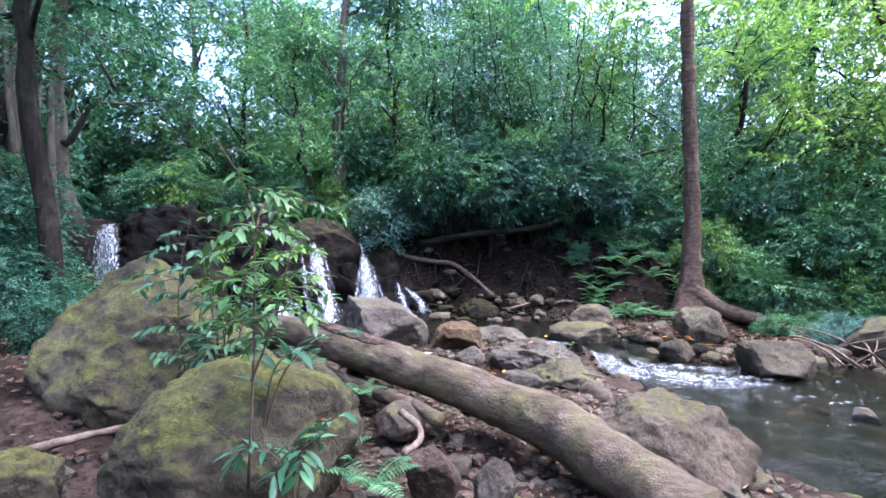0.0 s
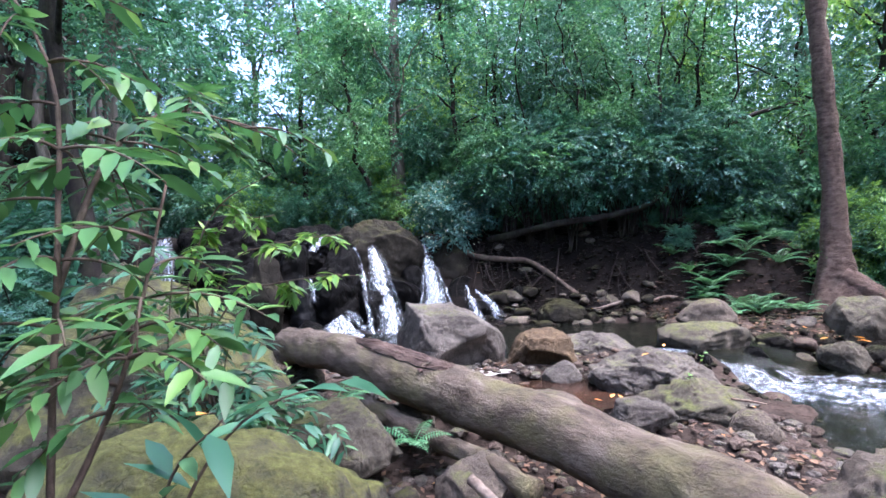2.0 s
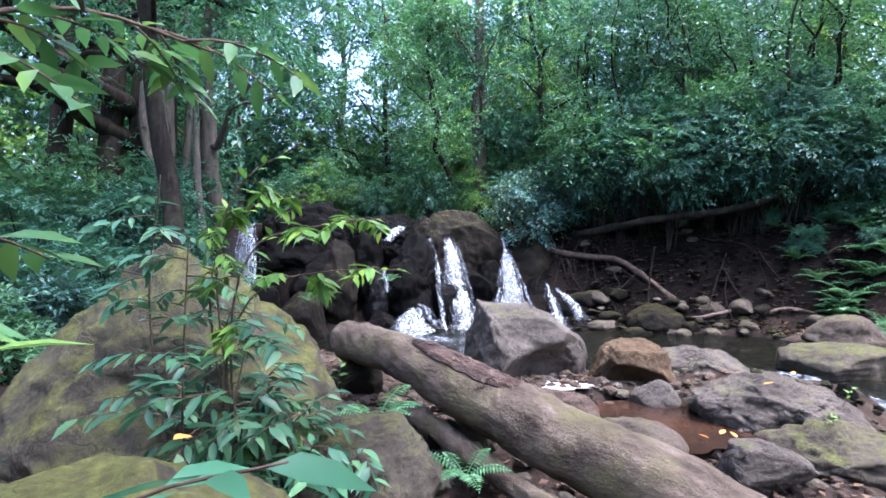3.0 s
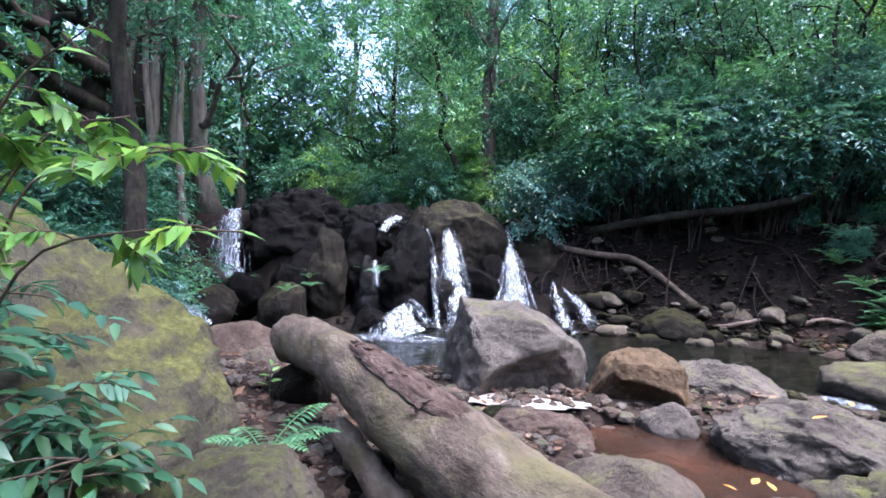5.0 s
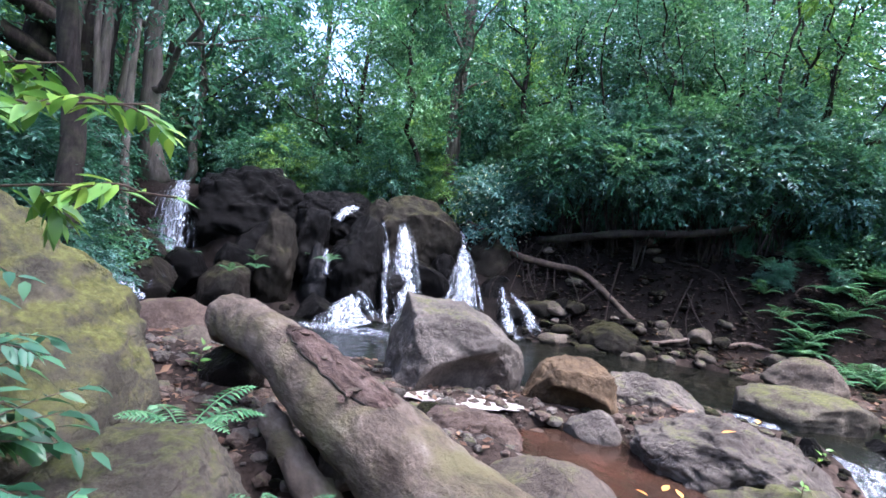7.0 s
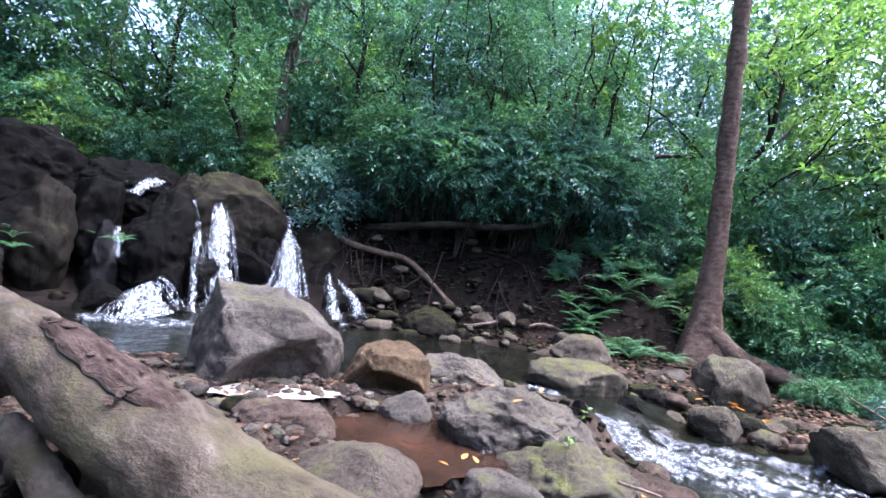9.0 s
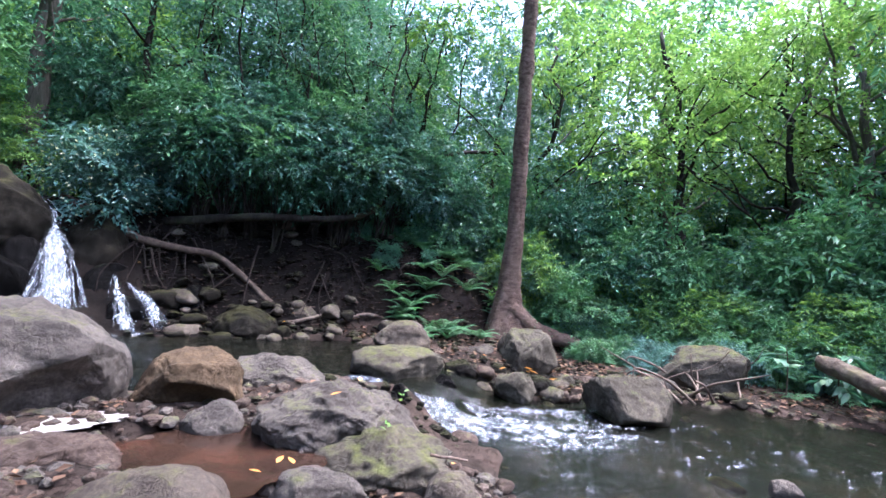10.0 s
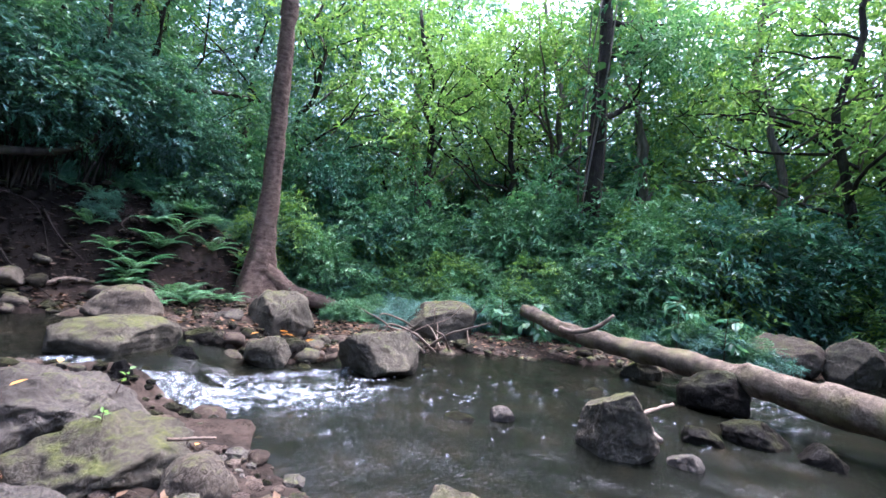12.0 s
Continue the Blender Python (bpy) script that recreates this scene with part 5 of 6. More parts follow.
# ---- near plants ----
def leafy_plant(name, stems, leaf, mat, label, seed, count=9, ratio=0.36, spread=0.9, stem_r=0.008, category="plant", droop=0.25, twigs=0, twig_len=0.3):
    """A plant: stems drawn through given points, with broad leaves set along them and on side twigs."""
    rng = np.random.default_rng(seed)
    root = new(name)
    org = np.array(stems[0][0], float)
    root.location = org
    B, A, N, S = [], [], [], []
    for pts in stems:
        p = smooth_line(np.array(pts, float) - org, 14)
        v, f = tube(p, np.linspace(stem_r, stem_r * 0.35, 14), 6, 0.05, seed)
        part("stem", quick_mesh("stem", v, f, M_ROOT, True), root)
        lines = [p]
        for _ in range(twigs):
            i = int(rng.integers(4, 13))
            a = rng.uniform(0, 2 * np.pi)
            w = np.array([math.cos(a), math.sin(a), rng.uniform(0.0, 0.6)])
            u = np.linspace(0, 1, 14)[:, None]
            q = p[i] + w * twig_len * rng.uniform(0.6, 1.3) * u + np.array([0, 0, -0.12]) * u * u
            v, f = tube(q, np.linspace(stem_r * 0.5, stem_r * 0.2, 14), 5, 0.05, seed)
            part("twig", quick_mesh("twig", v, f, M_ROOT, True), root)
            lines.append(q)
        for ln in lines:
            tang = np.gradient(ln, axis=0)
            tang /= np.linalg.norm(tang, axis=1)[:, None]
            for k in range(count):
                t = 4 + 9.0 * (k + 0.5) / count
                i = min(12, int(t))
                base = ln[i] + (ln[i + 1] - ln[i]) * (t - i)
                side = np.cross(tang[i], (rng.normal() * 0.3, rng.normal() * 0.3, 1.0))
                side /= np.linalg.norm(side) + 1e-9
                B.append(base)
                A.append(tang[i] * 0.55 + side * spread * (1 if k % 2 else -1) + np.array([0, 0, -droop]) + rng.normal(size=3) * 0.15)
                N.append(np.array([0, 0, 1.0]) + rng.normal(size=3) * 0.3)
                S.append(leaf * rng.uniform(0.7, 1.25))
    S = np.array(S)
    for b, a, n, s in zip(B, A, N, S):
        v, f = leaf_arrays([b], [a], [n], [s], [s * ratio], 0.18, True)
        part("leaf", quick_mesh("leaf", v, f, mat, True), root)
    return tagged(root, label, category)


def leaf_tint(name, col):
    """Leaf material varied from leaf to leaf."""
    m, nt, bs = shader(name)
    oi = nt.nodes.new("ShaderNodeObjectInfo")
    c = ramp(nt, oi.outputs["Random"], [(0.0, tuple(q * 0.6 for q in col)), (0.6, col), (1.0, (col[0] * 1.9, col[1] * 1.35, col[2]))])
    nt.links.new(c, bs.inputs["Base Color"])
    bs.inputs["Roughness"].default_value = 0.42
    tr = nt.nodes.new("ShaderNodeBsdfTranslucent")
    nt.links.new(c, tr.inputs[0])
    ms = nt.nodes.new("ShaderNodeMixShader")
    ms.inputs[0].default_value = 0.35
    nt.links.new(bs.outputs[0], ms.inputs[1])
    nt.links.new(tr.outputs[0], ms.inputs[2])
    nt.links.new(ms.outputs[0], nt.nodes["Material Output"].inputs[0])
    return m


L_NEAR = leaf_tint("fresh_green_leaf", (0.075, 0.19, 0.05))
L_NEARDARK = leaf_tint("glossy_dark_leaf", (0.04, 0.12, 0.052))
L_NEARBLUE = leaf_tint("cool_green_leaf", (0.06, 0.18, 0.09))
L_NEARLIGHT = leaf_tint("yellow_green_leaf", (0.12, 0.26, 0.035))

leafy_plant("sapling", [[(-0.97, -2.2, 0.62), (-0.95, -2.2, 1.28), (-0.96, -2.15, 1.75), (-1.0, -2.1, 2.09), (-1.2, -2.02, 2.42)], [(-0.96, -2.2, 1.15), (-0.86, -2.12, 1.45), (-0.78, -2.08, 1.85)], [(-0.96, -2.17, 1.6), (-0.98, -1.95, 1.95), (-0.93, -1.7, 2.14), (-0.72, -1.56, 2.1)]], 0.085, L_NEAR, "slender sapling with fresh green leaves before a mossy boulder", 1, 10, 0.36, 0.9, 0.008, "sapling", 0.05, 17, 0.21)
leafy_plant("leafy_plant", [[(-0.95, -1.95, 0.75), (-0.86, -1.88, 1.08), (-0.7, -1.84, 1.27), (-0.44, -1.82, 1.34)], [(-0.95, -1.95, 0.75), (-0.9, -1.9, 1.12), (-0.74, -1.92, 1.29)]], 0.19, L_NEARBLUE, "plant with long broad pointed leaves at a mossy boulder", 14, 7, 0.3, 0.8, 0.007, "plant", 0.1)
leafy_plant("leafy_plant", [[(-0.78, -2.05, 0.45), (-0.75, -2.05, 0.7), (-0.6, -2.15, 0.86)], [(-0.8, -2.05, 0.45), (-0.85, -2.1, 0.72), (-1.0, -2.2, 0.85)], [(-0.76, -2.0, 0.45), (-0.7, -1.95, 0.75), (-0.5, -1.95, 0.9)]], 0.13, L_NEARBLUE, "low plant with pointed cool-green leaves in front of a boulder", 2, 8, 0.3, 0.9, 0.007, "plant", 0.25, 2, 0.2)
leafy_plant("leafy_plant", [[(-1.5, -0.35, 0.35), (-1.4, -0.4, 0.75), (-1.2, -0.45, 1.1)], [(-1.55, -0.35, 0.35), (-1.6, -0.45, 0.8), (-1.5, -0.6, 1.15)], [(-1.5, -0.3, 0.35), (-1.3, -0.25, 0.7), (-1.05, -0.2, 0.95)], [(-1.52, -0.3, 0.35), (-1.45, -0.3, 0.9), (-1.35, -0.3, 1.35)]], 0.115, L_NEARDARK, "dark leafy plant growing against a huge mossy boulder", 3, 10, 0.36, 0.9, 0.008, "plant", 0.3, 11, 0.34)
leafy_plant("leafy_branch", [[(-1.5, -0.15, 0.4), (-1.52, -0.2, 1.3), (-1.38, -0.22, 1.72), (-1.1, -0.22, 1.82), (-0.7, -0.22, 1.86)], [(-1.5, -0.15, 0.4), (-1.55, -0.2, 1.1), (-1.37, -0.2, 1.5), (-0.97, -0.2, 1.6), (-0.6, -0.2, 1.6)], [(-1.5, -0.15, 0.5), (-1.6, -0.2, 1.6), (-1.45, -0.22, 2.05), (-1.1, -0.25, 2.25)], [(-1.52, -0.15, 0.5), (-1.7, -0.1, 1.5), (-1.5, -0.05, 1.95), (-1.15, -0.05, 2.02)]], 0.1, L_NEARLIGHT, "arching branch with yellow-green leaves beside a boulder", 4, 13, 0.36, 0.8, 0.008, "branch", 0.15, 6, 0.17)
leafy_plant("leafy_plant", [[(-1.1, -0.28, 0.35), (-1.1, -0.3, 0.6), (-1.02, -0.28, 0.8)], [(-1.12, -0.25, 0.35), (-1.2, -0.2, 0.65), (-1.25, -0.1, 0.9)], [(-1.08, -0.26, 0.35), (-0.95, -0.2, 0.55), (-0.82, -0.15, 0.7)]], 0.14, L_NEARBLUE, "low plant with broad blue-green leaves among stones", 5, 8, 0.36, 0.9, 0.007, "plant", 0.3, 2, 0.2)
leafy_plant("leafy_plant", [[(-1.75, -0.2, 0.4), (-1.7, -0.15, 1.0), (-1.55, -0.1, 1.45)], [(-1.8, -0.2, 0.4), (-1.75, -0.25, 1.2), (-1.65, -0.35, 1.75)], [(-1.7, -0.15, 0.4), (-1.6, -0.05, 0.8), (-1.4, 0.05, 1.05)], [(-1.8, -0.25, 0.4), (-1.9, -0.3, 1.4), (-1.8, -0.35, 2.1)]], 0.1, L_NEARBLUE, "tall leafy plant with glossy leaves against the boulder", 9, 10, 0.36, 0.9, 0.008, "plant", 0.2, 11, 0.3)
leafy_plant("leafy_plant", [[(-1.35, -0.2, 0.35), (-1.35, -0.1, 0.6), (-1.25, 0.0, 0.78)], [(-1.38, -0.2, 0.35), (-1.45, -0.1, 0.7), (-1.5, 0.05, 0.9)]], 0.15, L_NEAR, "low plant with broad green leaves under the boulder", 10, 8, 0.4, 0.9, 0.007, "plant", 0.3, 3, 0.22)
leafy_plant("seedling", [[(-1.75, 2.05, 0.3), (-1.73, 2.0, 0.5), (-1.68, 1.95, 0.68)]], 0.12, L_NEARLIGHT, "small bright seedling beside the fallen log", 6, 6, 0.38, 0.9, 0.006, "seedling", 0.2)
leafy_plant("seedling", [[(2.85, 2.05, 0.3), (2.88, 2.03, 0.4), (2.9, 2.0, 0.48)]], 0.06, L_NEARLIGHT, "tiny green seedling on a grey rock", 7, 5, 0.45, 0.9, 0.004, "seedling", 0.2)
leafy_plant("seedling", [[(2.55, 1.7, 0.15), (2.52, 1.66, 0.28), (2.5, 1.62, 0.36)]], 0.06, L_NEARLIGHT, "tiny green seedling on a mossy ledge", 8, 5, 0.45, 0.9, 0.004, "seedling", 0.2)
for k, (x, y, h) in enumerate([(11.2, -2.2, 1.3), (10.9, -3.0, 1.1), (10.2, 1.2, 0.9), (10.6, 0.6, 1.0)]):
    z = on_ground(x, y)
    leafy_plant("leafy_plant", [[(x, y, z - 0.05), (x + 0.05, y, z + h * 0.6), (x - 0.05, y, z + h)]], 0.24, L_NEARBLUE, "tall plant with broad blue-green leaves at the far bank", 20 + k, 9, 0.42, 0.95, 0.014, "plant", 0.3, 4, 0.35)


leafy_plant("climbing_vine", [[(14.15, 0.1, 1.0), (14.1, 0.2, 4.0), (14.18, 0.05, 6.5), (14.12, 0.2, 9.5)], [(14.2, -0.2, 1.2), (14.18, -0.28, 4.5), (14.2, -0.2, 8.0)]], 0.42, L_NEAR, "climbing vine with broad heart-shaped leaves on a dark trunk", 26, 8, 0.75, 0.9, 0.02, "vine", 0.5)


# ---- ferns ----
def fern(x, y, z, size, label, seed, fronds=7, mat=None):
    """Arching fronds with a row of leaflets on each side."""
    rng = np.random.default_rng(seed)
    root = new("fern")
    root.location = (x, y, z)
    for k in range(fronds):
        a = 2 * np.pi * k / fronds + rng.normal() * 0.25
        ln = size * rng.uniform(0.75, 1.15)
        u = np.linspace(0, 1, 16)
        rise = rng.uniform(0.8, 1.35)
        p = np.stack([math.cos(a) * ln * u, math.sin(a) * ln * u, ln * (rise * u - 0.75 * u * u)], 1)
        tang = np.gradient(p, axis=0)
        side = np.stack([-np.sin(a) * np.ones(16), np.cos(a) * np.ones(16), np.zeros(16)], 1)
        st = tube(p, np.linspace(0.006, 0.002, 16) * size / 0.4, 4)
        w = ln * 0.26 * np.sin(np.pi * np.clip(u * 0.86 + 0.12, 0, 1))
        b = np.vstack([p[1:], p[1:]])
        al = np.vstack([side[1:] + tang[1:] * 6 * 0.15 / ln, -side[1:] + tang[1:] * 6 * 0.15 / ln]) + np.array([0, 0, -0.15])
        lv, lf = leaf_arrays(b, al, np.tile((0, 0, 1.0), (30, 1)) + rng.normal(size=(30, 3)) * 0.15, np.tile(w[1:], 2), np.full(30, ln / 15 * 0.95), 0.08)
        v, f = join([st, (lv, lf)])
        part("frond", quick_mesh("frond", v, f, mat or L_FERN), root)
    return tagged(root, label, "fern")


fern(-0.98, 0.62, 0.55, 0.38, "bright green fern growing between boulders", 31, 8)
fern(-0.35, -1.65, 0.3, 0.34, "pale green fern at the boulder's foot", 32, 7)
fern(-0.62, -1.55, 0.42, 0.3, "pale green fern at the boulder's foot", 33, 6)
fern(-0.35, 0.3, 0.35, 0.26, "small green fern beside the log", 34, 6)
fern(-2.2, -2.2, 0.35, 0.35, "green fern at the path's edge", 35, 6)
rng = np.random.default_rng(15)
for k in range(14):
    u = rng.random()
    x, y = 6.2 + 2.0 * u, 9.2 - 1.4 * u + rng.normal() * 0.5
    fern(x, y, on_ground(x, y) + 0.02, rng.uniform(0.35, 0.6), "broad green fern on the leafy bank", 40 + k, 7, (L_FERN, L_MID)[k % 2])
for k in range(12):
    x, y = 7.0 + rng.normal() * 0.5, 7.1 + rng.normal() * 0.4
    fern(x, y, on_ground(x, y) + 0.05, rng.uniform(0.4, 0.65), "drooping fern beside the tall tree's roots", 70 + k, 7, (L_FERN, L_MID)[k % 2])
for k in range(10):
    x, y = -3.9 + rng.normal() * 0.7, 8.2 + rng.normal() * 0.8
    fern(x, y - 0.7, 0.9 + rng.random() * 0.4, rng.uniform(0.2, 0.32), "small fern in a crack of the wet rock", 90 + k, 6)

# shrubs that hang over the bank, and low ones on it
rng = np.random.default_rng(21)
for i in range(13):
    u = i / 12
    plant((5, 6, 7)[i % 3], 2.6 + 6.0 * u, 10.5 - 1.5 * u + rng.normal() * 0.15, rng.uniform(0.8, 1.15), rng.uniform(0, 360), 0.0, rng.uniform(0.95, 1.1))
for i in range(22):
    u = i / 21
    x, y = 1.9 + 6.9 * u, 11.5 - 2.1 * u + rng.normal() * 0.35
    plant((5, 7, 6, 5)[i % 4], x, y, rng.uniform(0.55, 1.1), rng.uniform(0, 360), 0.1, rng.uniform(0.9, 1.3))
for i in range(12):
    x, y = 8.6 + 2.6 * i / 11, 8.4 - 5.4 * i / 11 + rng.normal() * 0.2
    plant((0, 3, 1)[i % 3], x + 0.5, y + 0.4, rng.uniform(0.45, 0.65), rng.uniform(0, 360))
for i in range(10):
    plant((2, 3, 0)[i % 3], -4.6 - 0.25 * i + rng.normal() * 0.2, 3.0 + 0.5 * i, rng.uniform(0.4, 0.6), rng.uniform(0, 360))


# ---- roots, branches, sticks ----
def stick(name, pts, r0, r1, mat, label, category, seed, n=22, sides=8, group="", bump_r=0.1):
    p = smooth_line(pts, n)
    v, f = tube(p, np.linspace(r0, r1, n), sides, bump_r, seed)
    v = v + fbm(v, 5, 3, seed)[:, None] * r0 * 0.25
    return tagged(new(name, quick_mesh(name, v, f, mat, True)), label, category, group)


stick("root", [(0.01, 11.0, 2.59), (0.61, 10.8, 2.31), (1.35, 10.4, 1.88), (2.03, 10.0, 1.72), (2.83, 9.7, 1.6), (3.36, 9.3, 1.16), (3.84, 8.8, 0.64), (4.1, 8.5, 0.4)], 0.1, 0.06, M_ROOT, "long thick root crawling down the dark bank", "root", 1, 34)
rng = np.random.default_rng(31)
for k in range(30):
    x, y = rng.uniform(0.6, 3.0) if k < 22 else rng.uniform(3.0, 7.5), 0.0
    y = 11.4 - 0.42 * x + rng.normal() * 0.35
    z = on_ground(x, y)
    e = (x + rng.normal() * 0.7, y - rng.uniform(0.5, 1.5))
    m = ((x + e[0]) / 2 + rng.normal() * 0.3, (y + e[1]) / 2 + rng.normal() * 0.2)
    stick("root", [(x, y, z + 0.05), (*m, on_ground(*m) + 0.09), (*e, on_ground(*e))], rng.uniform(0.012, 0.03), 0.006, M_SHADEROOT, "thin bare root on the dark bank", "root", 100 + k, 12, 6, "bare roots of the bank")
for k, pts in enumerate([
    [(5.1, 8.1, 0.35), (5.7, 7.9, 0.55), (6.2, 7.7, 0.45), (6.7, 7.3, 0.3), (7.1, 6.8, 0.25)],
    [(6.0, 7.9, 0.5), (6.5, 7.8, 0.62), (6.9, 7.6, 0.4), (7.4, 7.3, 0.4)],
    [(3.9, 8.5, 0.25), (4.3, 8.2, 0.38), (4.8, 8.15, 0.5), (5.2, 8.3, 0.6)]]):
    stick("root", pts, 0.05, 0.022, M_TWIG, "pale twisting root at the pool's edge", "root", 140 + k)
stick("leaning_bough", [(1.9, 10.9, 2.3), (3.62, 9.7, 2.58), (5.15, 9.3, 2.73), (6.14, 9.1, 3.01), (6.89, 8.9, 3.82), (7.79, 8.8, 4.68), (8.85, 8.7, 5.14), (10.08, 8.6, 5.39)], 0.11, 0.05, M_DARKBARK, "dark bough rising from the bank's crest", "branch", 150, 40)
stick("branch", [(-0.9, 1.45, 0.4), (-0.45, 0.85, 0.34), (0.0, 0.3, 0.28), (0.4, -0.25, 0.22)], 0.085, 0.075, M_LOG, "thin bare trunk lying under the large log", "branch", 151, 26, 14)
stick("stick_root", [(0.0, -0.25, 0.32), (0.12, -0.5, 0.28), (0.1, -0.8, 0.26), (-0.08, -1.15, 0.3)], 0.035, 0.025, M_TWIG, "bare curved stick lying beside the log", "stick", 152)
stick("root", [(-4.2, 0.0, 0.42), (-3.4, -0.05, 0.45), (-2.7, -0.1, 0.46), (-2.2, -0.35, 0.42)], 0.04, 0.02, M_ROOT, "dark root crossing the earth path", "root", 153)
stick("root", [(-3.0, -1.0, 0.4), (-2.4, -0.7, 0.44), (-2.0, -0.3, 0.42)], 0.045, 0.02, M_TWIG, "brown root crossing the earth path", "root", 154)
stick("stick", [(2.72, 1.32, 0.17), (2.82, 1.22, 0.17), (2.95, 1.15, 0.15)], 0.013, 0.009, M_TWIG, "short bleached stick on the mossy ledge", "stick", 155)
stick("stick", [(5.9, -1.7, -0.14), (6.5, -1.5, -0.1), (7.2, -1.9, -0.05)], 0.035, 0.02, M_TWIG, "pale stick caught between stream rocks", "stick", 156)


def bank_log():
    """The bleached log on the far bank with a stub of branch."""
    root = new("fallen_log")
    root.location = (8.5, -2.4, 0.3)
    o = np.array(root.location)
    p = smooth_line([(10.3, 0.75, 0.6), (9.85, -0.2, 0.36), (9.4, -1.1, 0.28), (8.6, -2.2, 0.27), (7.5, -3.2, 0.28), (6.4, -4.1, 0.28), (5.4, -4.9, 0.26)], 60)
    v, f = tube(p, np.linspace(0.13, 0.23, 60), 24, 0.02, 3)
    v = v + fbm(v, 2.5, 4, 12)[:, None] * 0.06
    part("trunk", quick_mesh("trunk", v - o, f, M_LOG, True), root)
    q = smooth_line([(9.75, -0.1, 0.4), (9.35, -0.35, 0.42), (9.2, -0.75, 0.55), (9.1, -1.05, 0.82)], 10)
    v, f = tube(q, np.linspace(0.06, 0.03, 10), 8, 0.05, 4)
    part("branch_stub", quick_mesh("branch_stub", v - o, f, M_TWIG, True), root)
    return tagged(root, "bleached brown log lying over rocks at the far bank", "log")


bank_log()

# dead twiggy branches at the far bank
rng = np.random.default_rng(41)
for k in range(14):
    x, y = 7.9 + 1.6 * rng.random(), 3.1 - 1.6 * rng.random()
    a = rng.uniform(0, 2 * np.pi)
    ln = rng.uniform(0.6, 1.3)
    z = max(on_ground(x, y), -0.15)
    pts = [(x, y, z), (x + math.cos(a) * ln * 0.4, y + math.sin(a) * ln * 0.4, z + 0.25 * ln + 0.05), (x + math.cos(a) * ln * 0.8 + rng.normal() * 0.1, y + math.sin(a) * ln * 0.8, z + 0.45 * ln), (x + math.cos(a) * ln, y + math.sin(a) * ln + rng.normal() * 0.1, z + rng.uniform(0.2, 0.8) * ln)]
    stick("dead_branch", pts, rng.uniform(0.014, 0.03), 0.005, M_TWIG, "bare pale dead branch at the water's edge", "branch", 200 + k, 16, 6, "dead branches at the far bank")

# vines on the dark trunk
for k in range(4):
    a = k * 1.7
    pts = [(14.5 + 0.34 * math.cos(a + 0.5 * i), 0.1 + 0.34 * math.sin(a + 0.5 * i), 0.3 + 1.5 * i) for i in range(7)]
    stick("vine", pts, 0.035, 0.02, M_GREYBARK, "pale vine climbing a dark trunk", "vine", 220 + k, 24, 6, "vines on the trunk")


# ---- litter and small stones ----
def litter(name, n, area, leaf, mat, label, seed, keep=None):
    rng = np.random.default_rng(seed)
    x, y = rng.uniform(area[0], area[1], n), rng.uniform(area[2], area[3], n)
    d = stream_edge(x, y)
    ok = (d > 0.02) & (np.hypot(x - 1.35, y - 2.45) > 0.95) if keep is None else keep(x, y, d)
    x, y = x[ok], y[ok]
    a = rng.uniform(0, 2 * np.pi, len(x))
    al = np.stack([np.cos(a), np.sin(a), rng.normal(size=len(x)) * 0.15], 1)
    nm = np.array([0, 0, 1.0]) + rng.normal(size=(len(x), 3)) * 0.3
    s = leaf * rng.uniform(0.5, 1.4, len(x))
    v, f = leaf_arrays(np.stack([x, y, on_ground(x, y) + 0.018], 1), al, nm, s, s * 0.5, -0.1)
    return tagged(new(name, quick_mesh(name, v, f, mat)), label, "leaf litter", kind="stuff")


litter("leaf_litter", 9000, (-6, 3, -6, 5), 0.085, L_FALLEN, "brown dry leaves strewn over the earth", 1)
litter("leaf_litter", 7000, (1.5, 10, 6.5, 12.5), 0.1, L_SHADELEAF, "brown dry leaves strewn over the bank", 2)
litter("leaf_litter", 2500, (5, 9, 2.5, 8), 0.1, L_FALLEN, "brown dry leaves strewn below the tree", 5)
litter("leaf_litter", 7000, (8, 15, -8, 6), 0.11, L_FALLEN, "brown dry leaves strewn over the far bank", 3)
litter("yellow_leaves", 130, (-4, 9, -3, 11), 0.075, L_YELLOW, "yellow and orange leaves scattered on the ground", 4)

for k, (x, y, z, s) in enumerate([(2.2, 2.04, 0.47, 0.1), (2.6, 2.3, 0.5, 0.08), (5.95, 3.05, 0.2, 0.16), (6.05, 3.25, 0.22, 0.16), (5.9, 3.2, 0.2, 0.14), (6.15, 3.0, 0.12, 0.14), (5.6, 3.5, 0.2, 0.12), (1.7, 1.75, 0.12, 0.09), (1.8, 1.68, 0.12, 0.09), (1.55, 1.6, 0.14, 0.08), (2.95, 1.3, 0.06, 0.07), (-1.25, -0.9, 1.0, 0.1), (-0.7, -1.7, 0.75, 0.1)]):
    v, f = leaf_arrays([(0, 0, 0.02)], [(math.cos(k), math.sin(k), 0.1)], [(0.2, 0.1, 1)], [s], [s * 0.6], -0.12, True)
    ob = new("fallen_leaf", quick_mesh("fallen_leaf", v, f, L_YELLOW, True))
    ob.location = (x, y, z)
    tagged(ob, "single yellow-orange fallen leaf lying on stone", "leaf", "yellow leaves on the rocks")

PEBBLE = [rock_mesh("stone", (1, 0.8, 0.62), 900 + k, m, 3, 7, 0.7, 0.05) for k, m in enumerate((M_GREY, M_TAN, M_RED, M_HALF, M_WETSHADEBROWN, M_RED))]


